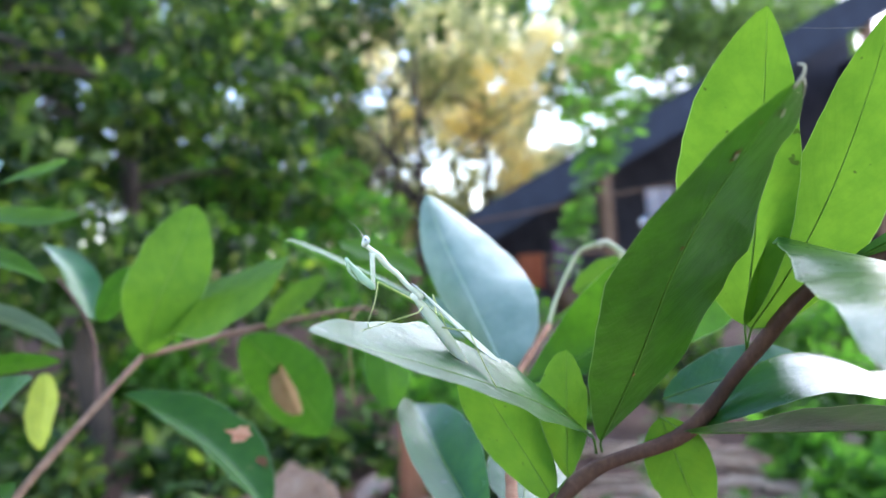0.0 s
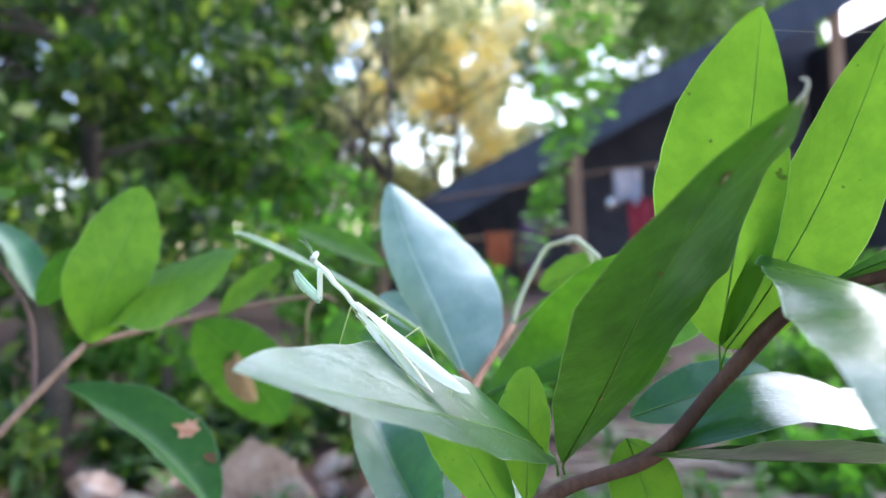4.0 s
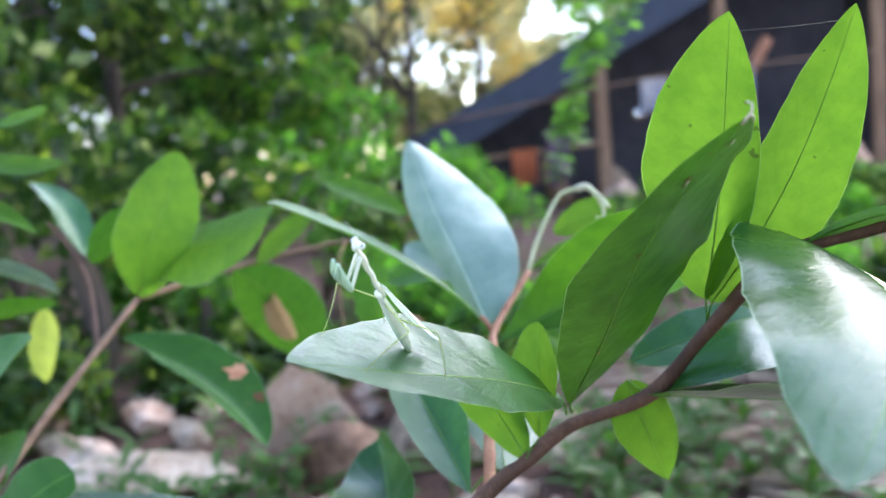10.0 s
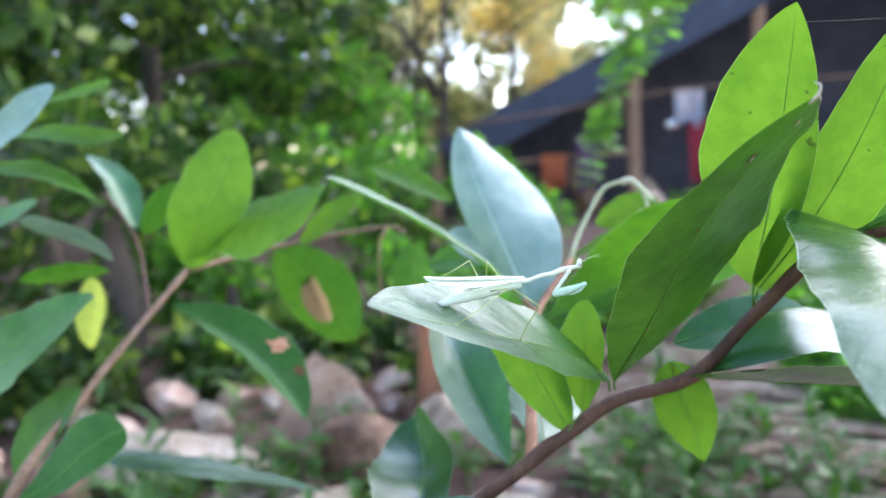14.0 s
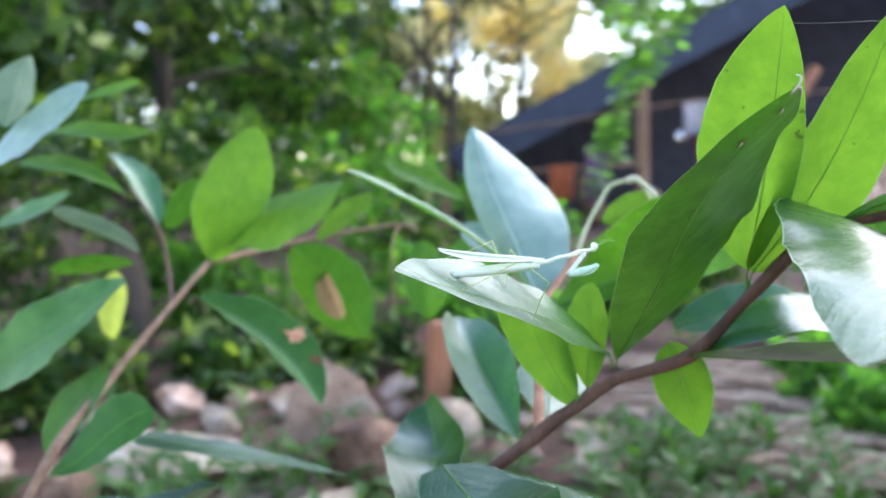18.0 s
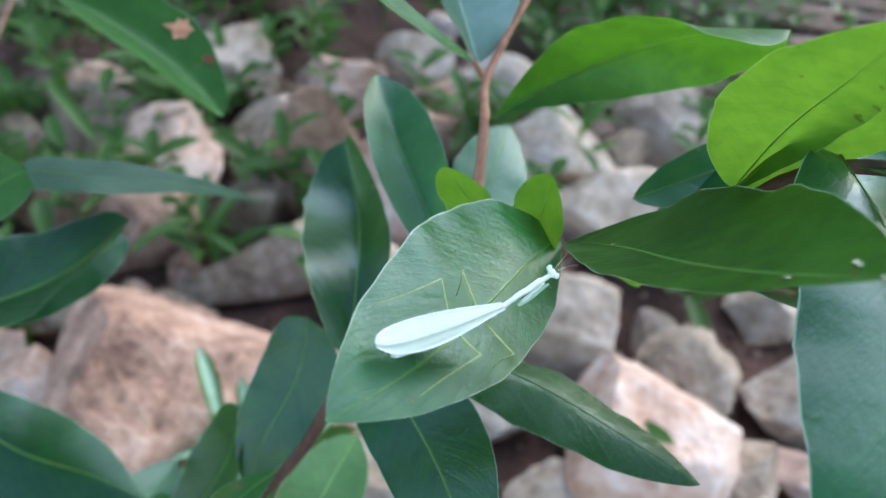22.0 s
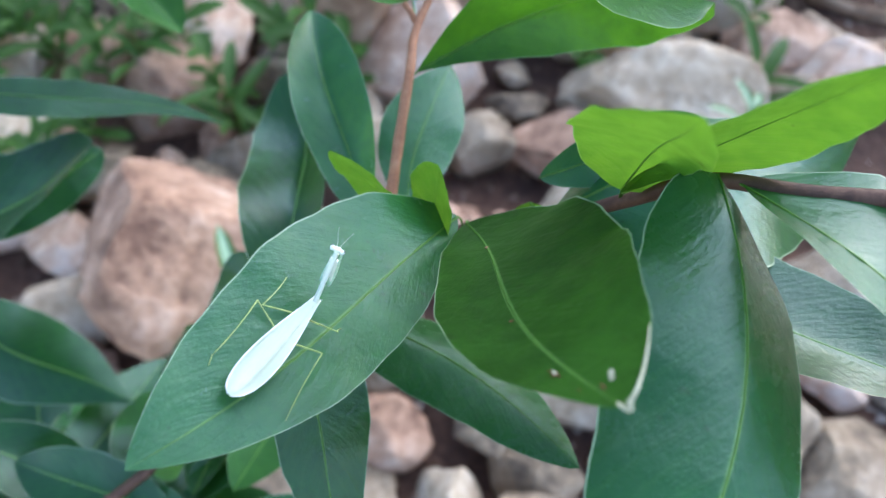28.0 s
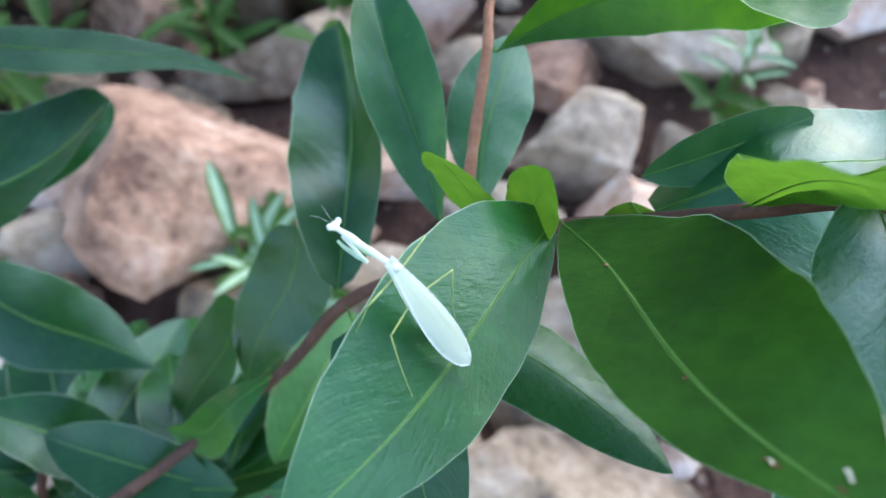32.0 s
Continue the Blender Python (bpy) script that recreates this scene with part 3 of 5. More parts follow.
leaf(shrub, (-0.1757, -0.0040, 0.3793, -0.1258, -0.0206, 0.3396, -0.14, 0.42, 0.28, 0.07, -0.03, 0.73, -0.09, 0.85, -0.02, 0.01, -0.00), LEAF_SHADED)
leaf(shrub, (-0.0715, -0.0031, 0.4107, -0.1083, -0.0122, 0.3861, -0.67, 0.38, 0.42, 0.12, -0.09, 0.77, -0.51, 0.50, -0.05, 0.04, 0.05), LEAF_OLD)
leaf(shrub, (-0.2176, 0.0369, 0.4055, -0.1288, 0.0860, 0.4304, -0.13, 0.53, 0.29, 0.06, 0.12, 0.80, -0.27, 0.59, 0.04, 0.04, -0.01), LEAF_SHADED)
# leaves lower on the stem, each short-stalked, most coloured as if in shade
rng = random.Random(77)
LOWER = [((-0.190, 0.012, 0.26), (-0.150, -0.030, 0.352), 34, (0.055, 0.080)), ((-0.150, -0.030, 0.330), (-0.075, -0.030, 0.375), 26, (0.045, 0.065))]
for start, stop, count, sizes in LOWER:
    for k in range(count):
        at = Vector(start).lerp(Vector(stop), (k + 0.5) / count)
        a = k * 2.4 + rng.uniform(-0.4, 0.4)
        long = rng.uniform(*sizes)
        base = at + Vector((0.010 * math.cos(a), 0.010 * math.sin(a), 0))
        tip = base + Vector((math.cos(a) * long, math.sin(a) * long, rng.uniform(-0.030, 0.008)))
        if tip.x > -0.025 or tip.x < -0.28:
            continue
        leaf(shrub, (*base, *tip, rng.uniform(-0.5, 0.5), rng.uniform(0.36, 0.46), 0.2, rng.uniform(-0.02, 0.06), 0.0, 0.75, rng.uniform(-0.4, 0.4), 0.8), LEAF_OLD if k % 6 == 0 else LEAF_SHADED if k % 3 else LEAF, ns=16, nv=4)
LEAF_A = (-0.0005, 0.0011, 0.4990, -0.0471, -0.0638, 0.5280, -0.55, 0.34, 0.06, 0.03, -0.02, 0.81, 0.24, 0.86, 0.26, -0.00, 0.01)
leaf_a = leaf(shrub, LEAF_A, LEAF, stalk=(0.0005, 0.002, 0.4945), label="broad glossy green leaf held out level over the stones", ripple=0.03, ns=44, nv=10)
LEAF_B = (0.0013, 0.0006, 0.4972, 0.0154, -0.0661, 0.5554, 0.23, 0.36, 0.19, 0.01, 0.03, 0.87, 0.15, 0.77, -0.31, -0.00, -0.02)
leaf_b = leaf(shrub, LEAF_B, LEAF_MATTE, stalk=(0.002, 0.003, 0.4945), label="dark green leaf with small brown bite holes", ns=30, nv=7)
leaf(shrub, (-0.0114, 0.0704, 0.5015, -0.0331, 0.1119, 0.5636, 2.29, 0.46, 0.65, -0.02, 0.01, 0.68, 0.71, 0.64, -0.34, -0.01, -0.01), LEAF_SKY_PALE, stalk=(-0.0112, 0.0625, 0.5018), label="upright bluish leaf, pale sky sheen painted into it", ns=30, nv=7)
leaf(shrub, (0.0294, -0.0089, 0.5204, 0.0234, -0.0416, 0.5730, 2.65, 0.34, -0.21, 0.06, -0.01, 0.74, -0.23, 0.79, 0.35, 0.02, 0.00), LEAF_YOUNG, stalk=(0.0305, -0.006, 0.514), label="backlit bright green upright leaf", ns=30, nv=7, rib=0.0002)
leaf(shrub, (0.0307, -0.0087, 0.5197, 0.0479, -0.0341, 0.5740, 3.22, 0.32, -0.26, 0.06, -0.09, 0.52, -0.50, 0.81, -0.02, 0.01, -0.01), LEAF_YOUNG, stalk=(0.0305, -0.006, 0.514), label="backlit bright green upright leaf", ns=30, nv=7, rib=0.0002)
leaf(shrub, (0.0415, -0.0168, 0.5344, 0.0092, -0.0985, 0.5202, 2.75, 0.36, 0.20, -0.07, 0.11, 0.55, 0.56, 0.87, -0.22, 0.01, 0.01), LEAF_GLOSSY, stalk=(0.043, -0.0133, 0.5285), label="large glossy leaf bending towards the ground", ns=30, nv=7)
leaf(shrub, (-0.0106, 0.0414, 0.5031, 0.0486, 0.0242, 0.5368, 7.76, 0.51, 0.55, -0.22, 0.00, 1.04, 1.42, 0.47, -0.28, -0.01, 0.01), LEAF_MID, stalk=(-0.0105, 0.0455, 0.4996), ns=30, nv=7)
leaf(shrub, (-0.0495, 0.0096, 0.4450, -0.0517, 0.0917, 0.4602, 6.11, 0.37, 0.56, 0.01, 0.05, 0.46, -1.06, 0.40, -0.14, 0.07, 0.01), LEAF_SHADED, stalk=(-0.0452, 0.0045, 0.452))
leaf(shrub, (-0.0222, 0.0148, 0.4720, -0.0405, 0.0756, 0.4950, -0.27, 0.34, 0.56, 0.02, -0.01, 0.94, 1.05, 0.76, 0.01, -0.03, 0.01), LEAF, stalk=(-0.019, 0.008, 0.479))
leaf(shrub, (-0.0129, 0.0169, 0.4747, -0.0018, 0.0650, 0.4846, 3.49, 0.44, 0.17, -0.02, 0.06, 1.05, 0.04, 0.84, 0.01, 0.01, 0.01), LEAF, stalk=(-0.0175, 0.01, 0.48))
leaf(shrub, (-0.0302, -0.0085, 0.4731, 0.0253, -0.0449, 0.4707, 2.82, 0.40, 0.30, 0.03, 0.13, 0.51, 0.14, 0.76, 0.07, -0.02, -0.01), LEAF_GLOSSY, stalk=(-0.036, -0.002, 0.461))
leaf(shrub, (-0.0421, -0.0133, 0.4761, -0.0228, -0.0680, 0.4639, 0.37, 0.41, 0.03, 0.07, -0.08, 0.35, 0.78, 0.68, -0.06, -0.09, 0.02), LEAF_SHADED, stalk=(-0.046, 0.001, 0.455))
leaf(shrub, (0.0211, 0.0032, 0.4975, 0.0986, 0.0335, 0.5171, 3.16, 0.53, 0.34, 0.00, -0.11, 0.35, 1.78, 1.15, -0.17, -0.12, 0.01), LEAF, stalk=(0.0193, 0.0007, 0.498))
leaf(shrub, (0.0463, -0.0167, 0.5316, 0.1191, -0.0749, 0.5210, -0.20, 0.42, 0.08, 0.02, 0.16, 0.62, 0.46, 0.53, -0.53, 0.07, 0.01), LEAF, stalk=(0.044, -0.0133, 0.5285))
leaf(shrub, (-0.0062, 0.0004, 0.4902, -0.0047, 0.0006, 0.5167, 5.36, 0.54, 0.19, -0.00, -0.00, 0.77), LEAF_YOUNG, stalk=(-0.0096, -0.002, 0.4868), label="small young bright leaf")
leaf(shrub, (-0.0093, -0.0006, 0.4856, -0.0264, 0.0055, 0.5154, 5.66, 0.48, 0.06, -0.07, -0.04, 0.74), LEAF_YOUNG, stalk=(-0.0096, -0.002, 0.4868), label="small young bright leaf")
leaf(shrub, (-0.0122, 0.0726, 0.5009, -0.0737, 0.0546, 0.5465, 6.07, 0.15, 0.25, 0.07, -0.07, 0.87, 0.03, 0.36, 0.02, 0.02, -0.09), LEAF_MID, stalk=(-0.0112, 0.0625, 0.5018))
leaf(shrub, (0.0181, 0.0001, 0.4982, 0.0846, -0.0418, 0.5053, 6.05, 0.40, 0.25, -0.01, 0.01, 0.85), LEAF_SHADED, stalk=(0.0193, 0.0007, 0.498))

# bite holes and the withered tip of the dark leaf
def patch(p, s, v, r, material, parent, name, lift=0.0003, seed=1):
    rng = random.Random(seed)
    bm = bmesh.new()
    _, e, length, n, b = blade_frame(p)
    width = p[7] * length * 0.5
    ring = []
    for k in range(16):
        a = k * math.tau / 16
        q = r * rng.uniform(0.55, 1.3) * (1 + 0.3 * math.sin(2 * a + seed))
        ring.append((s + q * math.cos(a) / length, v + q * math.sin(a) / width))
    for side in (1, -1):
        c = bm.verts.new(blade_point(p, s, v) + n * lift * side)
        vs = [bm.verts.new(blade_point(p, a, w) + n * lift * side * 0.8) for a, w in ring]
        for k in range(16):
            bm.faces.new((c, vs[k], vs[(k + 1) % 16]))
    return part(name, bm, material, parent)


for s, v, r in ((0.868, 0.22, 0.0006), (0.875, 0.30, 0.0006), (0.862, 0.27, 0.0005), (0.880, 0.24, 0.0005), (0.67, 0.07, 0.0005), (0.270, 0.0, 0.0004), (0.277, 0.03, 0.0004), (0.93, 0.35, 0.0004)):
    patch(LEAF_B, s, v, r, BROWN_SPOT, leaf_b, "bite_mark", seed=int(s * 100))
patch(LEAF_B, 0.87, 0.25, 0.0007, PALE, leaf_b, "bite_mark", 0.0004, seed=31)
patch(LEAF_B, 0.273, 0.01, 0.0004, DRY_RED, leaf_b, "bite_mark", 0.0004, seed=35)
patch(LEAF_B, 0.938, -0.32, 0.0009, PALE, leaf_b, "bite_hole", seed=32)
patch(LEAF_B, 0.945, -0.10, 0.0005, BROWN_SPOT, leaf_b, "bite_mark", seed=33)
# the withered rim and curled tip of the bitten leaf
bm = bmesh.new()
tube(bm, [blade_point(LEAF_B, 0.90 + 0.098 * k / 8, -1.0) for k in range(9)], lambda k: 0.00010 + 0.00014 * k, 6)
end, before = blade_point(LEAF_B, 0.998, 0), blade_point(LEAF_B, 0.96, 0)
ahead, lift = (end - before).normalized(), blade_frame(LEAF_B)[3]
tube(bm, spline([end - ahead * 0.0012, end + ahead * 0.0006, end + ahead * 0.0016 + lift * 0.0007, end + ahead * 0.0013 + lift * 0.0016], 4), lambda k: 0.00030 * (1 - 0.6 * k), 6)
part("withered_tip", bm, PALE, leaf_b, "pale dried curl at the leaf's tip")

bm = bmesh.new()
tube(bm, [(0.0245, -0.0400, 0.570), (0.036, -0.0352, 0.5708), (0.0505, -0.0295, 0.5722)], 0.000018, 4)
part("spider_thread", bm, PALE, shrub, "single spider thread between two leaves")

# ---------------------------------------------------------------- neighbouring shrub
shrub_2 = thing("shrub", (-0.3, 0.1, 0.0), "slender shrub of narrow green leaves, some spotted brown", "shrub")
shrub_2.matrix_world = Matrix.Identity(4)
branch("trunk", shrub_2, [(-0.27, 0.02, -0.02), (-0.25, 0.03, 0.2), (-0.215, 0.04, 0.36), (-0.184, 0.0588, 0.4428), (-0.1713, 0.0866, 0.4696), (-0.16, 0.1242, 0.4935), (-0.1533, 0.1507, 0.508)], (0.0023, 0.0012), BARK_PALE, "slim greyish brown stem")
branch("twig", shrub_2, [(-0.1533, 0.1507, 0.508), (-0.1277, 0.1868, 0.5129), (-0.0964, 0.2028, 0.5176), (-0.0711, 0.2135, 0.5201), (-0.062, 0.216, 0.517)], (0.0014, 0.0007), BARK_PALE, "pale bare twig")
branch("twig", shrub_2, [(-0.16, 0.1242, 0.4935), (-0.1698, 0.1453, 0.5063), (-0.1763, 0.1564, 0.5192), (-0.1853, 0.1625, 0.5319), (-0.1952, 0.1683, 0.5424)], (0.0011, 0.0006), BARK)
branch("twig", shrub_2, [(-0.215, 0.04, 0.36), (-0.25, 0.08, 0.46), (-0.252, 0.12, 0.54), (-0.245, 0.125, 0.59)], (0.0014, 0.0008), BARK)
branch("dry_stalk", shrub_2, [(-0.0711, 0.2135, 0.5201), (-0.074, 0.2, 0.512), (-0.0735, 0.19, 0.490), (-0.072, 0.185, 0.477)], (0.0005, 0.0003), DRY)
leaf(shrub_2, (-0.2252, 0.1220, 0.5684, -0.2071, 0.1126, 0.5955, 0.17, 0.61, 0.16, 0.00, 0.02, 0.71, 0.14, 0.71, 0.01, -0.01, -0.02), LEAF_SKY_PALE)
leaf(shrub_2, (-0.2322, 0.1182, 0.5530, -0.1790, 0.1024, 0.5820, 1.05, 0.34, 0.02, 0.02, 0.02, 0.64, 0.07, 0.55, 0.02, -0.00, -0.00), LEAF_SKY_PALE)
leaf(shrub_2, (-0.2102, 0.1520, 0.5819, -0.1765, 0.1428, 0.5887, 0.74, 0.23, 0.14, 0.00, -0.00, 0.71, 0.32, 0.50, 0.00, 0.01, -0.00), LEAF_YOUNG)
leaf(shrub_2, (-0.2292, 0.1597, 0.5679, -0.1722, 0.1408, 0.5662, 0.63, 0.21, 0.16, 0.02, 0.00, 0.68, 0.17, 0.55, 0.00, 0.02, -0.01), LEAF_YOUNG)
leaf(shrub_2, (-0.2359, 0.1487, 0.5550, -0.1792, 0.1282, 0.5397, 0.43, 0.24, 0.25, 0.07, -0.01, 0.61, -0.34, 0.86, -0.00, -0.01, -0.00), LEAF_YOUNG)
leaf(shrub_2, (-0.1831, 0.1455, 0.5139, -0.1927, 0.0976, 0.5355, 0.30, 0.23, 0.26, 0.03, 0.01, 0.69, 0.07, 0.51, 0.00, 0.01, -0.01), LEAF_SKY_PALE)
leaf(shrub_2, (-0.2408, 0.1360, 0.5272, -0.1976, 0.1180, 0.5407, 0.78, 0.29, 0.15, -0.00, 0.02, 0.68, 0.01, 0.62, 0.01, 0.01, -0.01), LEAF_MID)
leaf(shrub_2, (-0.2120, 0.2367, 0.5214, -0.2394, 0.2397, 0.5626, 1.23, 0.50, 0.34, 0.08, 0.04, 0.66, 0.26, 0.66, 0.01, -0.01, -0.01), LEAF)
leaf(shrub_2, (-0.1822, 0.1761, 0.5224, -0.1658, 0.1793, 0.5465, 0.84, 0.50, 0.14, 0.01, -0.04, 0.66, 0.01, 0.69, -0.02, 0.01, 0.01), LEAF_MID)
leaf(shrub_2, (-0.1943, 0.1658, 0.5068, -0.2238, 0.1442, 0.5065, 0.89, 0.31, 0.17, 0.03, -0.00, 0.68, 0.20, 0.61, -0.01, -0.00, 0.00), LEAF_MID)
leaf(shrub_2, (-0.2097, 0.0712, 0.4728, -0.1517, 0.0654, 0.5107, 0.97, 0.45, 0.23, 0.01, 0.01, 0.74, -0.69, 0.67, -0.01, -0.00, -0.02), LEAF_MID)
leaf(shrub_2, (-0.2382, 0.2347, 0.4956, -0.2334, 0.2199, 0.4588, 0.12, 0.46, 0.16, 0.02, -0.02, 0.62, 0.08, 0.69, -0.01, -0.01, -0.01), LEAF_YELLOW, label="yellowing leaf")
leaf(shrub_2, (-0.1933, 0.0810, 0.4442, -0.1672, 0.0821, 0.4766, 1.00, 0.45, 0.24, 0.04, -0.01, 0.68, 0.06, 0.74, 0.01, 0.00, -0.01), LEAF_OLD)
leaf(shrub_2, (-0.1799, 0.0597, 0.4449, -0.1474, 0.0704, 0.4652, 0.75, 0.49, 0.17, 0.01, 0.00, 0.84, 0.28, 0.35, -0.06, -0.01, 0.03), LEAF_OLD)
leaf(shrub_2, (-0.1502, 0.1460, 0.5092, -0.1229, 0.1344, 0.5669, 3.12, 0.48, 0.01, -0.12, -0.02, 0.74, -0.23, 0.64, 0.01, -0.02, 0.01), LEAF_YOUNG, stalk=(-0.1575, 0.165, 0.505))
leaf(shrub_2, (-0.1563, 0.1629, 0.5067, -0.0844, 0.1037, 0.5400, 3.83, 0.39, 0.20, -0.07, 0.04, 0.76, 0.18, 0.47, 0.00, -0.02, 0.05), LEAF_YOUNG, stalk=(-0.1575, 0.165, 0.505))
LEAF_H = (-0.1550, 0.1352, 0.4952, -0.0978, 0.1204, 0.4501, 6.41, 0.46, 0.54, 0.05, -0.04, 0.72, 0.06, 0.65, -0.04, -0.00, 0.01)
leaf_h = leaf(shrub_2, LEAF_H, LEAF_OLD, label="green leaf with a brown dead patch")
leaf(shrub_2, (-0.1347, 0.2365, 0.5084, -0.1042, 0.3076, 0.4401, 5.41, 0.42, 0.20, 0.01, 0.03, 0.71), LEAF_MID)
leaf(shrub_2, (-0.1781, 0.0635, 0.401, -0.1412, 0.1068, 0.4031, 0.51, 0.42, 0.20, 0.03, 0.00, 0.68), LEAF_SHADED)
leaf(shrub_2, (-0.1649, 0.0943, 0.4464, -0.0797, 0.0922, 0.4303, -0.05, 0.24, 0.04, -0.01, -0.07, 0.35, 0.10, 1.38, 0.05, 0.01, 0.03), LEAF_SHADED)
patch(LEAF_H, 0.60, -0.68, 0.0042, DRY_RED, leaf_h, "dead_patch", 0.0004, 3)
patch(LEAF_H, 0.79, -0.75, 0.0026, BROWN_SPOT, leaf_h, "dead_edge", 0.0004, 4)
patch(LEAF_H, 0.29, -0.85, 0.0010, BROWN_SPOT, leaf_h, "dead_edge", 0.0004, 6)
leaf(shrub_2, (-0.1235, 0.262, 0.492, -0.1142, 0.2726, 0.4594, 0.3, 0.5, 0.5, 0.05, 0, 0.7), DRY, label="hanging dry papery leaf")

# ---------------------------------------------------------------- stones
def stone_at(x, y, w, h, seed, material=None, tall=None, turn=None):
    rng = random.Random(seed)
    tall = tall or min(w, h) * 0.75
    mat = material or (STONE if rng.random() < 0.5 else STONE_GREY)
    z = ground_height(x, y) + tall * 0.32
    label = "broken pinkish stone lying on the soil" if mat is STONE else "broken brown stone lying on the soil, shade put into its colour" if mat is STONE_BROWN_SHADED else "broken grey-beige stone lying on the soil"
    return rock("stone", (x, y, z), (w * 0.56, h * 0.56, tall * 0.6), mat, label, rng.uniform(-0.4, 0.4) if turn is None else turn, seed)


PLACED = []
for n, row in enumerate((
    (-0.225, 0.285, 0.24, 0.20, 0.21, STONE), (0.136, 0.335, 0.135, 0.11, 0.11, STONE_GREY), (0.24, 0.50, 0.30, 0.13, 0.12, STONE_GREY), (-0.16, 0.475, 0.21, 0.10, 0.10, STONE_GREY),
    (0.37, 0.40, 0.10, 0.09, 0.07, STONE_GREY), (-0.36, 0.25, 0.09, 0.09, 0.09, STONE_GREY), (-0.38, 0.42, 0.15, 0.09, 0.08, STONE_GREY), (0.115, -0.03, 0.23, 0.20, 0.10, STONE_GREY),
    (0.06, -0.14, 0.17, 0.10, 0.07, STONE_GREY), (0.0, 0.06, 0.075, 0.11, 0.08, STONE_GREY), (0.40, 0.06, 0.13, 0.12, 0.09, STONE), (0.265, 0.30, 0.12, 0.10, 0.08, STONE_GREY),
    (0.26, 0.18, 0.10, 0.08, 0.07, STONE_GREY), (0.165, 0.64, 0.16, 0.13, 0.11, STONE_GREY), (0.34, 0.72, 0.15, 0.12, 0.10, STONE_GREY), (-0.115, 0.615, 0.11, 0.09, 0.19, STONE_BROWN_SHADED),
    (-0.30, 1.30, 0.22, 0.12, 0.24, STONE_BROWN_SHADED), (-0.215, 1.03, 0.19, 0.14, 0.16, STONE_BROWN_SHADED), (-0.55, 1.15, 0.40, 0.20, 0.11, STONE_GREY), (-0.35, 0.98, 0.22, 0.13, 0.08, STONE_GREY),
    (0.01, 0.87, 0.13, 0.12, 0.10, STONE_GREY), (-0.72, 1.05, 0.16, 0.13, 0.13, STONE_BROWN_SHADED), (-0.09, 1.22, 0.18, 0.12, 0.13, STONE_GREY), (0.02, 0.45, 0.11, 0.09, 0.07, STONE_GREY),
    (-0.05, 0.20, 0.09, 0.08, 0.06, STONE_GREY), (-0.03, 0.33, 0.12, 0.09, 0.07, STONE), (0.10, 0.16, 0.11, 0.09, 0.06, STONE_GREY), (-0.28, 0.07, 0.12, 0.10, 0.06, STONE_GREY),
    (-0.42, 0.60, 0.16, 0.12, 0.09, STONE), (-0.60, 0.80, 0.18, 0.13, 0.10, STONE_GREY), (0.46, 0.55, 0.14, 0.12, 0.09, STONE),
)):
    x, y, w, h, tall, mat = row
    stone_at(x, y, w, h, 100 + n, mat, tall)
    PLACED.append((x, y, max(w, h) / 2))
rng = random.Random(11)
for xs, ys, sizes, tries, most, close in (((-0.55, 0.42), (-0.22, 0.85), (0.11, 0.20), 2400, 70, 0.66), ((-0.55, 0.42), (-0.22, 0.9), (0.045, 0.085), 2500, 60, 0.72), ((-1.1, 0.5), (0.7, 1.8), (0.08, 0.17), 1500, 38, 0.95)):
    count = 0
    for k in range(tries):
        x, y, w = rng.uniform(*xs), rng.uniform(*ys), rng.uniform(*sizes)
        if count >= most or (x > 0.20 and y < 0.10) or (x > 0.28 and y > 0.45 and rng.random() < 0.85) or any(math.hypot(x - a, y - b) < (r + w / 2) * close for a, b, r in PLACED):
            continue
        stone_at(x, y, w, w * rng.uniform(0.65, 1.0), 300 + len(PLACED))
        PLACED.append((x, y, w / 2))
        count += 1

# loose gravel and crumbs of soil between the stones
verts, faces = [], []
for k in range(5200):
    x, y, r = rng.uniform(-0.65, 0.75), rng.uniform(-0.32, 1.1), 0.0015 + 0.006 * rng.random() ** 3
    z, n = ground_height(x, y) + r * 0.3, len(verts)
    for d in ((1, 0, 0), (0, 1, 0), (-1, 0, 0), (0, -1, 0), (0, 0, 1), (0, 0, -1)):
        verts.append((x + r * (d[0] * rng.uniform(0.7, 1.4) + rng.uniform(-0.3, 0.3)), y + r * (d[1] * rng.uniform(0.7, 1.4) + rng.uniform(-0.3, 0.3)), z + r * (d[2] * rng.uniform(0.5, 1.0) + rng.uniform(-0.2, 0.2))))
    for a in range(4):
        faces += [(n + a, n + (a + 1) % 4, n + 4), (n + (a + 1) % 4, n + a, n + 5)]
me = bpy.data.meshes.new("gravel")
me.from_pydata(verts, [], faces)
me.materials.append(GRIT)
tagged(new("gravel", me), label="loose brown gravel and crumbs on the soil", category="gravel", kind="stuff")

# a short wooden stake, and dry sticks on the soil
bm = bmesh.new()
bmesh.ops.create_cube(bm, size=1.0)
bmesh.ops.scale(bm, vec=(0.055, 0.045, 0.26), verts=bm.verts)
bmesh.ops.bevel(bm, geom=bm.edges[:], offset=0.006, segments=2, affect="EDGES")
ob = part("stake", bm, WOOD_RED, None, smooth=False)
ob.location = (-0.105, 1.42, 0.11)
ob.rotation_euler = (0.03, 0.04, 0.3)
tagged(ob, label="short orange-brown wooden stake in the soil", category="stake")

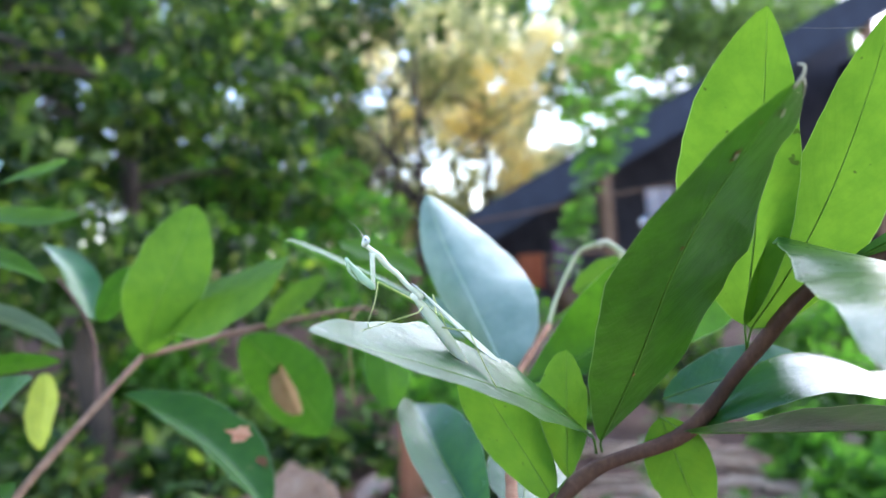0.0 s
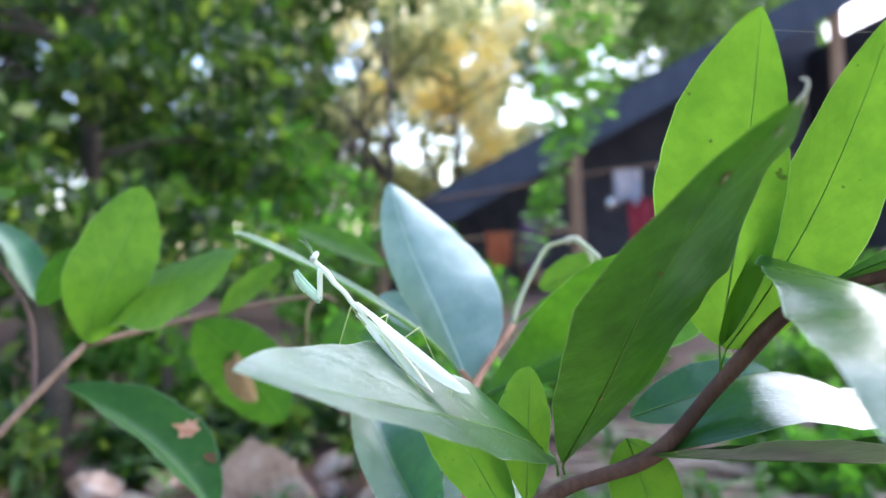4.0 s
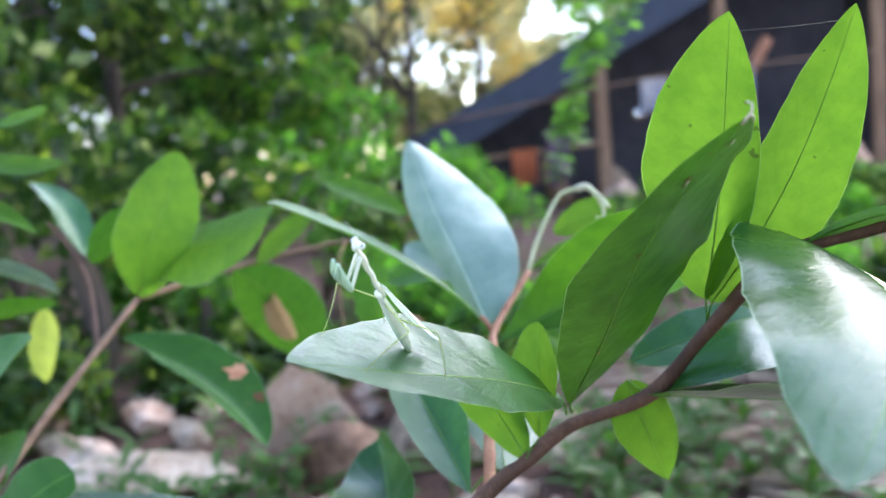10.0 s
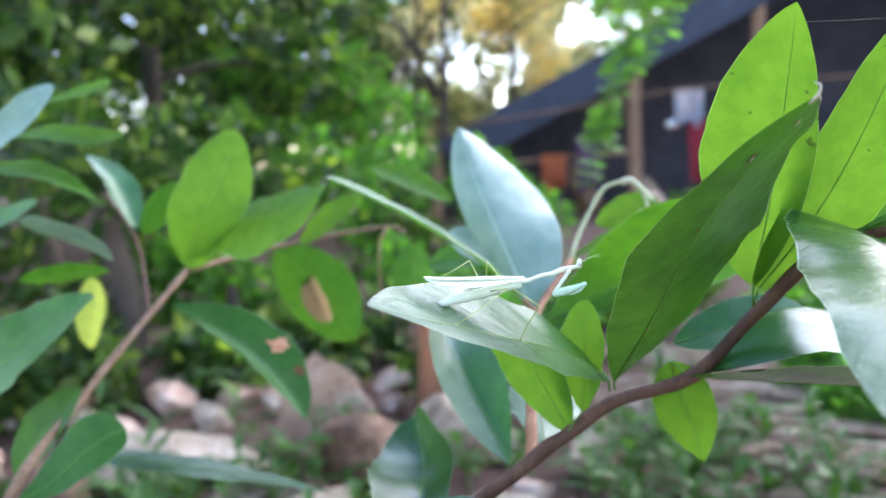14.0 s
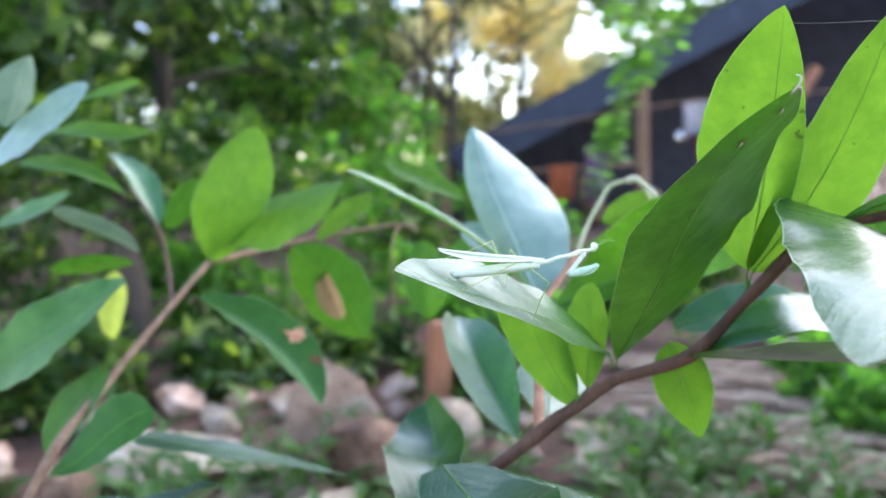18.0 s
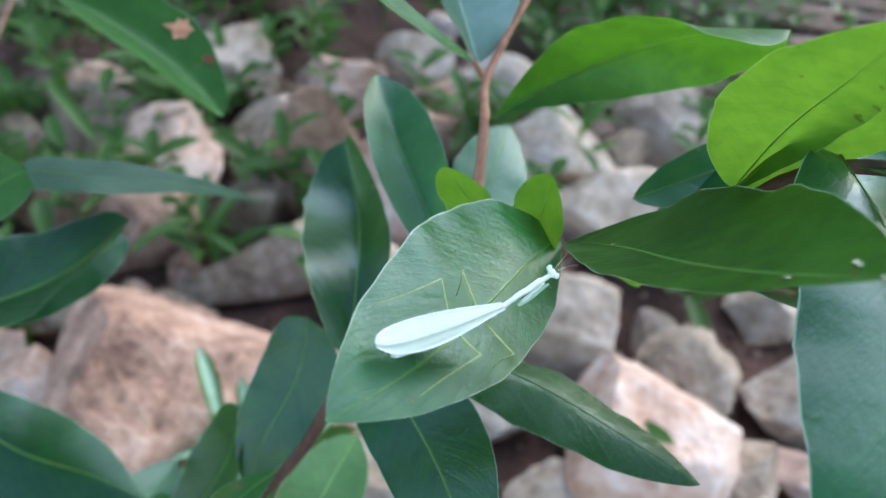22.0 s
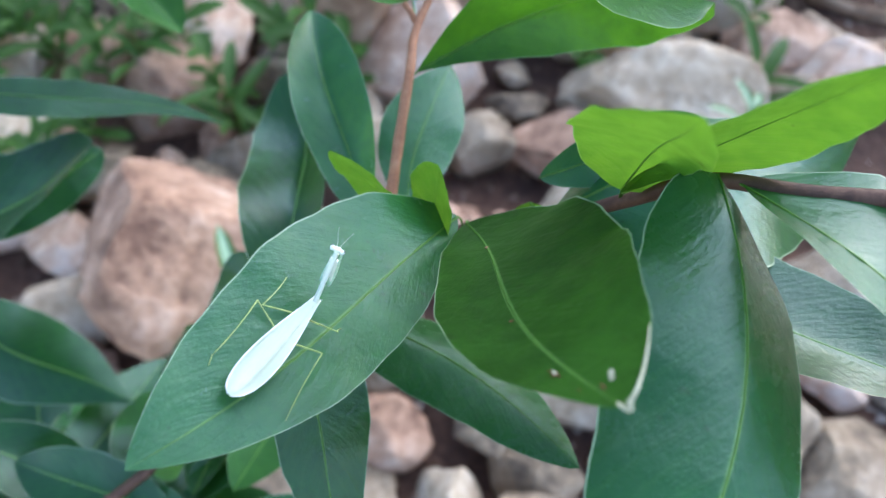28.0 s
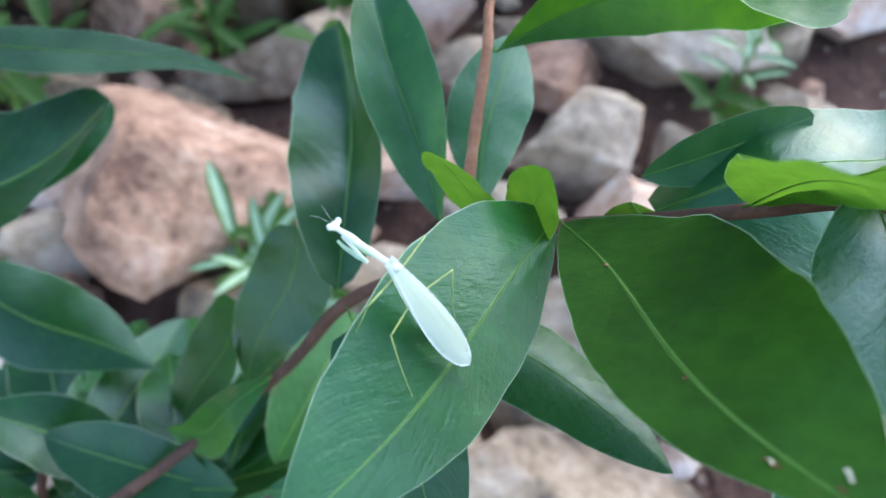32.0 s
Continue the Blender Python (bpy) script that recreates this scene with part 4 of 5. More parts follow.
for k in range(150):
    x, y = (rng.uniform(0.28, 1.6), rng.uniform(0.6, 2.0)) if k < 90 else (rng.uniform(0.45, 1.2), rng.uniform(0.75, 1.5))
    a, long = rng.gauss(-0.4, 0.3), rng.uniform(0.15, 0.7)
    d = Vector((math.cos(a), math.sin(a), rng.uniform(-0.02, 0.05)))
    side = Vector((-d.y, d.x, 0))
    start = Vector((x, y, ground_height(x, y) + 0.012)) - d * long / 2
    start.z = max(start.z, ground_height(start.x, start.y) + 0.008)
    bm = bmesh.new()
    tube(bm, spline([start, start + d * long * 0.35 + side * rng.uniform(-0.02, 0.02), start + d * long * 0.7 + side * rng.uniform(-0.03, 0.03), start + d * long], 4), lambda q, r=rng.uniform(0.004, 0.011): r * (1 - 0.6 * q), 6)
    tagged(part("stick", bm, STICK), label="dry brown stick lying on the soil", category="stick", group="dry sticks")


# ---------------------------------------------------------------- weeds
def weed_leaf(size, wide, striped=False):
    bm = bmesh.new()
    p = (0, 0, 0, size, 0, size * 0.25, 0, wide, 0.35, 0.08, 0, 0.7)
    grid = [[bm.verts.new(blade_point(p, i / 6, j / 2)) for j in range(-2, 3)] for i in range(7)]
    for i in range(6):
        for j in range(4):
            f = bm.faces.new((grid[i][j], grid[i][j + 1], grid[i + 1][j + 1], grid[i + 1][j]))
            f.material_index = 1 if striped and j in (1, 2) and 0 < i < 6 else 0
    bmesh.ops.remove_doubles(bm, verts=bm.verts, dist=1e-6)
    me = bpy.data.meshes.new("leaf")
    bm.to_mesh(me)
    bm.free()
    me.materials.append(WEED)
    me.materials.append(STRIPE)
    me.polygons.foreach_set("use_smooth", [True] * len(me.polygons))
    return me


WEED_MESH = [weed_leaf(0.055, 0.36), weed_leaf(0.04, 0.55), weed_leaf(0.075, 0.22), weed_leaf(0.066, 0.22, True)]


def weed(x, y, tall, leaves, pick, seed):
    rng = random.Random(seed)
    z = ground_height(x, y)
    ob = thing("weed", (x, y, z), "low green weed growing between the stones", "weed", "weeds among stones")
    bm = bmesh.new()
    tip = Vector((rng.uniform(-0.02, 0.02), rng.uniform(-0.02, 0.02), tall))
    tube(bm, spline([(0, 0, -0.01), tip * 0.5 + Vector((0.004, 0.003, 0)), tip], 4), 0.0012, 5)
    part("stem", bm, RIB, ob)
    for k in range(leaves):
        lf = new("leaf", WEED_MESH[pick])
        lf.parent = ob
        t = 0.35 + 0.65 * (k + 1) / leaves
        lf.matrix_basis = Matrix.Translation(tip * t) @ Euler((rng.uniform(-0.2, 0.2), rng.uniform(-0.5, 0.3), k * 2.4 + rng.uniform(-0.3, 0.3))).to_matrix().to_4x4() @ Matrix.Scale(rng.uniform(0.6, 1.1), 4)


weed(-0.118, 0.155, 0.15, 9, 3, 1)
weed(-0.16, 0.12, 0.10, 6, 3, 2)
weed(-0.15, 0.19, 0.12, 7, 3, 3)
weed(0.30, 0.42, 0.12, 8, 3, 4)
for k in range(60):
    weed(rng.uniform(-0.62, -0.10), rng.uniform(0.36, 1.0), rng.uniform(0.07, 0.16), rng.randint(6, 10), rng.randint(0, 2), 900 + k)
for k in range(150):
    x, y = rng.uniform(-0.9, 0.7), 0.05 + 1.25 * rng.random() ** 0.8
    if any(math.hypot(x - a, y - b) < r * 0.55 for a, b, r in PLACED):
        continue
    weed(x, y, rng.uniform(0.03, 0.12), rng.randint(5, 9), rng.randint(0, 2), 50 + k)
for k in range(30):
    weed(rng.uniform(0.15, 0.55), rng.uniform(0.7, 1.3), rng.uniform(0.04, 0.11), rng.randint(6, 10), rng.randint(0, 2), 1400 + k)

# low growth farther off
bm = bmesh.new()
for k in range(330):
    x, y = rng.uniform(-2.0, 2.4), rng.uniform(1.25, 4.0)
    if 0.45 < x < 1.7 and y < 2.2 and rng.random() < 0.7:
        continue
    root = Vector((x, y, ground_height(x, y)))
    tall = rng.uniform(0.04, 0.18)
    for n in range(7):
        start = len(bm.verts)
        bm.from_mesh(WEED_MESH[rng.randint(0, 2)])
        bm.verts.ensure_lookup_table()
        m = Matrix.Translation(root + Vector((0, 0, tall * (0.2 + 0.8 * n / 6)))) @ Euler((rng.uniform(-0.2, 0.2), rng.uniform(-0.5, 0.3), n * 2.4 + rng.uniform(-0.3, 0.3))).to_matrix().to_4x4() @ Matrix.Scale(rng.uniform(0.6, 1.2), 4)
        for v in bm.verts[start:]:
            v.co = m @ v.co
tagged(part("undergrowth", bm, WEED), label="low green weeds covering the soil farther off", category="undergrowth", kind="stuff")

# ---------------------------------------------------------------- hanging vine
vine = thing("vine", (0.5, 2.08, 1.6), "hanging vine with small bright green paired leaflets", "vine")
vine.matrix_world = Matrix.Identity(4)
bm = bmesh.new()
p = (0, 0, 0, 0.03, 0, 0.004, 0, 0.68, 0.2, 0.0, 0, 0.6)
grid = [[bm.verts.new(blade_point(p, i / 5, j / 2)) for j in range(-2, 3)] for i in range(6)]
for i in range(5):
    for j in range(4):
        bm.faces.new((grid[i][j], grid[i][j + 1], grid[i + 1][j + 1], grid[i + 1][j]))
leaflet = bpy.data.meshes.new("leaflet")
bm.to_mesh(leaflet)
bm.free()
leaflet.materials.append(VINE_LEAF)
for n, pts in enumerate((
    [(0.52, 2.10, 1.75), (0.52, 2.09, 1.35), (0.50, 2.08, 1.10), (0.44, 2.07, 0.92), (0.40, 2.05, 0.72), (0.33, 2.03, 0.50)],
    [(0.58, 2.12, 1.75), (0.60, 2.10, 1.40), (0.57, 2.08, 1.12), (0.50, 2.07, 0.95), (0.47, 2.06, 0.86)],
    [(0.47, 2.14, 1.70), (0.46, 2.12, 1.35), (0.43, 2.10, 1.10), (0.40, 2.09, 0.98)],
    [(0.40, 2.05, 0.72), (0.38, 2.02, 0.66), (0.35, 2.0, 0.62)],
    [(0.62, 2.12, 1.75), (0.66, 2.10, 1.40), (0.63, 2.09, 1.12), (0.58, 2.08, 0.94)],
    [(0.54, 2.10, 1.72), (0.53, 2.06, 1.30), (0.56, 2.05, 1.05), (0.52, 2.04, 0.88), (0.45, 2.04, 0.80)],
    [(0.49, 2.10, 1.72), (0.46, 2.06, 1.25), (0.48, 2.05, 1.00), (0.43, 2.04, 0.82), (0.41, 2.03, 0.60)],
)):
    line = spline(pts, 7)
    bm = bmesh.new()
    tube(bm, line, 0.003, 5)
    part("stem", bm, RIB, vine)
    for k, q in enumerate(line):
        for side in (1, -1):
            lf = new("leaflet", leaflet)
            lf.parent = vine
            lf.matrix_basis = Matrix.Translation(q) @ Euler((rng.uniform(-0.6, 0.6), rng.uniform(-0.3, 0.7), (0.2 if side > 0 else 3.3) + rng.uniform(-0.7, 0.7))).to_matrix().to_4x4() @ Matrix.Scale(rng.uniform(1.1, 2.0), 4)

bm = bmesh.new()
tube(bm, spline([(2.95, 2.3, 1.5), (2.1, 2.2, 1.70), (1.2, 2.12, 1.78), (0.55, 2.11, 1.75), (0.42, 2.12, 1.72)], 6), lambda k: 0.03 * (1 - 0.6 * k), 8)
part("woody_stem", bm, TRUNK, vine, "woody stem of the vine")

# ---------------------------------------------------------------- shed behind the garden
shed = thing("shed", (1.6, 9.0, 0.0), "low dark open shed with a sloping roof and wooden posts", "shed")
shed.matrix_world = Matrix.Identity(4)


def box(name, parent, lo, hi, material, label="", bevel=0.01, m=None):
    bm = bmesh.new()
    bmesh.ops.create_cube(bm, size=1.0)
    size = Vector(hi) - Vector(lo)
    for v in bm.verts:
        v.co = Vector((v.co.x * size.x, v.co.y * size.y, v.co.z * size.z))
    bmesh.ops.bevel(bm, geom=bm.edges[:], offset=bevel, segments=2, affect="EDGES")
    ob = part(name, bm, material, parent, label, smooth=False)
    ob.matrix_basis = Matrix.Translation((Vector(lo) + Vector(hi)) / 2) @ (m or Matrix.Identity(4))
    return ob


def roof_z(x):
    return 0.92 + 0.50 * x


bm = bmesh.new()
for y0, y1 in ((8.7, 13.5),):
    xs = [-1.1 + 0.2 * k for k in range(36)]
    top = [[bm.verts.new((x, y, roof_z(x) + 0.10 + 0.03 * noise.noise(Vector((x * 2, y, 0))))) for x in xs] for y in (y0, y1)]
    low = [[bm.verts.new((x, y, roof_z(x) - 0.04 + 0.04 * noise.noise(Vector((x * 3, y, 5))))) for x in xs] for y in (y0, y1)]
    for i in range(len(xs) - 1):
        bm.faces.new((top[0][i], top[0][i + 1], top[1][i + 1], top[1][i]))
        bm.faces.new((low[0][i + 1], low[0][i], low[1][i], low[1][i + 1]))
        bm.faces.new((low[0][i], low[0][i + 1], top[0][i + 1], top[0][i]))
        bm.faces.new((low[1][i + 1], low[1][i], top[1][i], top[1][i + 1]))
    for i in (0, len(xs) - 1):
        bm.faces.new((low[0][i], top[0][i], top[1][i], low[1][i]))
part("roof", bm, THATCH, shed, "dark weathered sloping roof")
# deep board stands in for the shaded underside of the roof
box("fascia", shed, (0.0, 8.6, -0.20), (6.4, 8.68, 0.20), ROOF_SHADE, "board holding the dark of the shaded roof underside", m=Matrix.Rotation(-math.atan(0.50), 4, "Y")).location = (2.7, 8.64, roof_z(2.7) - 0.10)
bm = bmesh.new()
wall = []
for y in (11.2, 11.4):
    wall.append([bm.verts.new(q) for q in ((-0.6, y, -0.05), (6.5, y, -0.05), (6.5, y, roof_z(6.5) - 0.06), (-0.6, y, roof_z(-0.6) - 0.06))])
bm.faces.new(wall[0])
bm.faces.new(wall[1][::-1])
for k in range(4):
    bm.faces.new((wall[0][k], wall[1][k], wall[1][(k + 1) % 4], wall[0][(k + 1) % 4]))
bmesh.ops.recalc_face_normals(bm, faces=bm.faces[:])
part("back_wall", bm, SHED_DIM, shed, "dark back wall", smooth=False)
box("side_wall", shed, (6.3, 8.8, -0.05), (6.5, 11.2, 3.4), SHED_DIM, "dark side wall")
for x, w in ((2.02, 0.17), (3.45, 0.16), (-0.3, 0.14), (5.3, 0.16)):
    bm = bmesh.new()
    tube(bm, spline([(x - 0.01, 8.72, -0.05), (x + 0.01, 8.72, 0.6), (x - 0.01, 8.72, roof_z(x))], 5), w / 2, 10)
    part("post", bm, POST_WOOD, shed, "rough wooden post")
bm = bmesh.new()
tube(bm, [(2.9, 8.4, 0.2), (3.95, 8.6, 1.75)], 0.07, 8)
part("brace", bm, WOOD_RED, shed, "slanting reddish pole")
bm = bmesh.new()
tube(bm, [(0.2, 8.65, 0.62), (2.0, 8.6, 0.72)], 0.025, 6)
part("rail", bm, POST_WOOD, shed)


def cloth(x, y, top, w, h, material, label, seed):
    """A cloth hung over a line, with folds."""
    bm = bmesh.new()
    nx, nz = 18, 12
    rows = []
    for j in range(nz + 1):
        row = []
        for i in range(nx + 1):
            u, v = i / nx - 0.5, j / nz
            fold = 0.05 * math.sin(u * 19 + seed) * (0.3 + v) + 0.03 * noise.noise(Vector((u * 5, v * 3, seed)))
            row.append(bm.verts.new((u * w * (1 - 0.1 * v), fold, -v * h * (1 + 0.08 * math.sin(u * 7 + seed)))))
        rows.append(row)
    for a, b in zip(rows, rows[1:]):
        for i in range(nx):
            bm.faces.new((a[i], b[i], b[i + 1], a[i + 1]))
    bmesh.ops.solidify(bm, geom=bm.faces[:], thickness=0.012)
    ob = part("cloth", bm, material)
    ob.location = (x, y, top)
    return tagged(ob, label=label, category="cloth", group="washing under the roof")


cloth(2.85, 8.5, 1.05, 0.55, 0.75, CLOTH_RED, "dark red cloth hanging in the shed", 1)
cloth(3.35, 8.5, 1.45, 0.8, 0.55, CLOTH_BLUE, "blue and white printed cloth on a line", 2)
cloth(1.05, 8.5, 0.72, 0.30, 0.42, CLOTH_ORANGE, "faded orange cloth hanging from the rail", 3)
cloth(1.45, 8.5, 0.9, 0.25, 0.6, CLOTH_PURPLE, "dark purple cloth hanging from the rail", 4)
cloth(2.6, 8.5, 1.4, 0.35, 0.4, CLOTH_BLUE, "pale printed cloth on a line", 6)
bm = bmesh.new()
tube(bm, [(-0.6, 8.5, 1.0), (1.0, 8.5, 1.2), (2.6, 8.5, 1.42), (5.2, 8.5, 1.52)], 0.012, 5)
tagged(part("washing_line", bm, POST_WOOD), label="thin line strung under the shed roof", category="washing line")
bm = bmesh.new()
bmesh.ops.create_uvsphere(bm, u_segments=20, v_segments=12, radius=0.09)
ob = part("metal_pot", bm, TIN)
ob.location = (2.47, 8.75, 1.02)
tagged(ob, label="shiny round metal pot hung in the shed", category="pot")
# rock-shaped lumps stand in for the firewood heaps
for n, (x, y, w, d, h) in enumerate(((0.6, 9.6, 0.5, 0.4, 0.5), (1.6, 9.7, 0.4, 0.4, 0.7), (3.9, 9.4, 0.9, 0.5, 0.45), (2.4, 9.9, 0.5, 0.4, 0.6), (4.9, 9.3, 0.6, 0.5, 0.6))):
    tagged(rock("boulder", (x, y, h * 0.4), (w * 0.6, d * 0.6, h * 0.6), STICK if n % 2 else STONE, "brown lump in the shed, standing in for heaped firewood", 0.2 * n, 900 + n, group="boulders in the shed"), category="boulder")


for n, (x, y, w, h) in enumerate(((3.3, 6.6, 0.6, 0.62), (3.9, 6.9, 0.7, 0.8), (4.5, 6.4, 0.6, 0.55), (2.7, 7.2, 0.5, 0.4), (1.9, 7.6, 0.45, 0.35))):
    tagged(rock("boulder", (x, y, h * 0.3), (w * 0.6, w * 0.5, h * 0.6), STONE, "pinkish brown boulder before the shed", 0.4 * n, 950 + n, group="boulders before the shed"), category="boulder")


# ---------------------------------------------------------------- trees
def tree(name, foot, tall, blobs, count, size, material, label, seed, trunk_r=0.12, lean=0.2):
    rng = random.Random(seed)
    ob = thing(name, foot, label, "tree")
    f = Vector(foot)
    bm = bmesh.new()
    tip = Vector((lean, 0.1, tall))
    line = spline([(0, 0, -0.1), tip * 0.4 + Vector((0.1, 0, 0)), tip], 6)
    tube(bm, line, lambda k: trunk_r * (1 - 0.75 * k), 10)
    part("trunk", bm, TRUNK, ob)
    for c, r in blobs[:7]:
        bm = bmesh.new()
        a = line[rng.randint(len(line) // 3, len(line) - 2)]
        b = Vector(c) - f
        tube(bm, spline([a, a.lerp(b, 0.5) + Vector((0, 0, 0.1)), b], 5), lambda k: trunk_r * 0.35 * (1 - 0.8 * k), 6)
        part("limb", bm, TRUNK, ob)
    me = crown_mesh([((c[0] - f.x, c[1] - f.y, c[2] - f.z), r) for c, r in blobs], count, size, seed)
    me.materials.append(material)
    cr = new("crown", me)
    cr.parent = ob
    tagged(cr, kind="stuff")
    return ob


def blobs(rng, n, x, y, z, r):
    return [((rng.uniform(*x), rng.uniform(*y), rng.uniform(*z)), (rng.uniform(*r), rng.uniform(*r), rng.uniform(*r) * 0.8)) for _ in range(n)]


rg = random.Random(5)
tree("tree", (-2.4, 5.2, 0), 2.6, blobs(rg, 34, (-4.8, -1.15), (4.0, 6.0), (0.7, 3.0), (0.32, 0.55)), 7000, 0.13, CROWN, "dense dark green tree at the garden's edge", 21, 0.09)
tree("tree", (-3.6, 4.2, 0), 2.0, blobs(rg, 20, (-5.2, -1.6), (3.2, 4.4), (0.6, 2.3), (0.3, 0.5)), 5000, 0.13, CROWN, "dense dark green tree with low branches", 22, 0.08)
tree("tree", (-0.7, 6.8, 0), 2.0, blobs(rg, 15, (-1.7, -0.4), (5.6, 7.2), (0.3, 1.5), (0.25, 0.4)), 2600, 0.10, CROWN_LIGHT, "small tree with light green open foliage", 23, 0.05)
tree("tree", (-0.4, 11, 0), 4.0, blobs(rg, 22, (-4.2, -0.6), (10, 13), (1.6, 5.6), (0.5, 0.9)), 6000, 0.17, CROWN, "tall tree with thin dark foliage against the sky", 24, 0.10)
tree("palm_tree", (0.9, 15, 0), 4.8, blobs(rg, 26, (-1.3, 2.6), (14, 16), (2.4, 5.6), (0.3, 0.6)), 900, 0.45, CROWN_SUN_GOLD, "palm with hanging fronds, sunlit gold painted into their colour", 25, 0.12)
tree("tree", (6.5, 17, 0), 5.5, blobs(rg, 26, (2.6, 11.5), (15, 19), (2.6, 7.6), (0.8, 1.4)), 8500, 0.24, CROWN_PALE, "grey-green tree behind the shed, haze painted into its leaves", 26, 0.15)
tree("tree", (-8.0, 14, 0), 6.0, blobs(rg, 34, (-13, -2.0), (12, 17), (0.8, 8.0), (0.9, 1.5)), 16000, 0.28, CROWN, "broad dark tree in the distance", 27, 0.2)
tree("tree", (0.5, 24, 0), 5.0, blobs(rg, 60, (-11, 15), (22, 27), (1.5, 10.5), (1.0, 1.7)), 24000, 0.45, CROWN_PALE, "row of distant trees, paled by painted haze", 28, 0.12)
tree("tree", (-4.6, 7.6, 0), 4.6, blobs(rg, 30, (-7.5, -1.3), (7.0, 9.0), (1.8, 5.2), (0.5, 0.8)), 6500, 0.18, CROWN, "tall dark green tree behind the others", 30, 0.12)
tree("tree", (-0.9, 13, 0), 4.2, blobs(rg, 30, (-3.2, 3.4), (12, 14), (1.5, 5.6), (0.35, 0.7)), 2600, 0.24, CROWN_HAZE, "thin tree, hazy light painted into its leaf colours", 33, 0.09)
tree("tree", (0.9, 17.5, 0), 2.6, blobs(rg, 26, (-2.4, 3.2), (16.5, 18.5), (0.8, 3.2), (0.4, 0.7)), 3600, 0.26, CROWN_HAZE, "thicket behind the shed, sunlight painted into its pale leaves", 34, 0.06)
# out of view; added only so that the vine hangs from something
tree("tree", (2.9, 2.3, 0), 3.6, blobs(rg, 4, (2.4, 3.6), (2.0, 3.0), (3.6, 4.2), (0.3, 0.5)), 900, 0.09, CROWN_LIGHT, "unseen tree added to carry the hanging vine", 29, 0.07)


def bush(x, y, w, h, count, material, seed, size=0.06):
    rng_ = random.Random(seed)
    ob = thing("bush", (x, y, 0), "loose green bush at the foot of the trees", "bush", "bushes")
    bl = [((rng_.uniform(-w, w) * 0.6, rng_.uniform(-w, w) * 0.4, rng_.uniform(0.2, 0.95) * h), (w * 0.3, w * 0.3, h * 0.25)) for _ in range(7)]
    for c, r in bl:
        bm = bmesh.new()
        tube(bm, spline([(0, 0, -0.02), (c[0] * 0.4, c[1] * 0.4, c[2] * 0.6), c], 4), lambda k: 0.008 * (1 - 0.7 * k), 5)
        part("stem", bm, TRUNK, ob)
    me = crown_mesh(bl, count, size, seed)
    me.materials.append(material)
    cr = new("crown", me)
    cr.parent = ob
    tagged(cr, kind="stuff")


for n, (x, y, w, h, mat) in enumerate(((-0.55, 3.2, 0.45, 0.75, CROWN_LIGHT), (0.0, 3.6, 0.36, 0.6, CROWN_LIGHT), (-1.3, 3.0, 0.5, 0.7, CROWN), (-1.9, 2.6, 0.5, 0.8, CROWN), (0.45, 4.4, 0.4, 0.42, CROWN_LIGHT),
                                       (-0.1, 2.2, 0.3, 0.35, CROWN_LIGHT), (0.9, 3.0, 0.35, 0.3, CROWN), (-0.9, 2.3, 0.35, 0.35, CROWN_LIGHT), (1.7, 3.2, 0.4, 0.3, CROWN_LIGHT), (0.15, 5.2, 0.25, 0.95, CROWN_LIGHT),
                                       (-0.45, 1.9, 0.3, 0.16, CROWN), (0.15, 1.75, 0.25, 0.22, CROWN_LIGHT), (0.5, 2.4, 0.35, 0.35, CROWN), (1.1, 2.2, 0.3, 0.22, CROWN_LIGHT), (-1.35, 2.1, 0.4, 0.45, CROWN), (1.5, 2.0, 0.3, 0.2, CROWN), (-0.15, 2.9, 0.35, 0.5, CROWN), (0.9, 1.6, 0.22, 0.16, CROWN_LIGHT), (-0.95, 1.55, 0.3, 0.2, CROWN), (-0.62, 1.75, 0.26, 0.14, CROWN), (-1.3, 1.35, 0.34, 0.3, CROWN_LIGHT), (0.0, 1.5, 0.2, 0.16, CROWN), (1.25, 4.0, 0.4, 0.34, CROWN), (2.0, 4.5, 0.45, 0.42, CROWN_LIGHT), (2.7, 4.4, 0.4, 0.36, CROWN), (3.2, 5.2, 0.5, 0.4, CROWN_LIGHT), (1.6, 5.6, 0.5, 0.34, CROWN), (0.95, 3.4, 0.3, 0.3, CROWN_LIGHT), (0.85, 1.35, 0.2, 0.10, CROWN_LIGHT))):
    bush(x, y, w, h, 700, mat, 400 + n)
for n, (x, y, r, h) in enumerate(((-1.05, 2.0, 0.045, 0.62), (-0.80, 2.2, 0.02, 0.6), (-0.62, 2.4, 0.022, 0.55), (-1.5, 2.4, 0.05, 0.7))):
    ob = thing("sapling", (x, y, ground_height(x, y)), "dark slim sapling among the bushes", "sapling", "saplings")
    bm = bmesh.new()
    tube(bm, spline([(0, 0, -0.05), (0.02, 0.01, h * 0.3), (-0.03, 0.02, h * 0.7), (-0.05, 0.04, h)], 5), lambda k, r=r: r * (1.15 - 0.5 * k), 10)
    part("trunk", bm, TRUNK, ob)
    me = crown_mesh([((-0.05, 0.04, h * 1.1), (0.22, 0.22, 0.16)), ((0.05, 0.02, h * 0.85), (0.18, 0.18, 0.1))], 260, 0.07, 60 + n)
    me.materials.append(CROWN)
    cr = new("crown", me)
    cr.parent = ob
    tagged(cr, kind="stuff")

# ---------------------------------------------------------------- the mantis
mantis = thing("mantis", (0, 0, 0), "slender pale green praying mantis standing on a leaf", "mantis")

bm = bmesh.new()
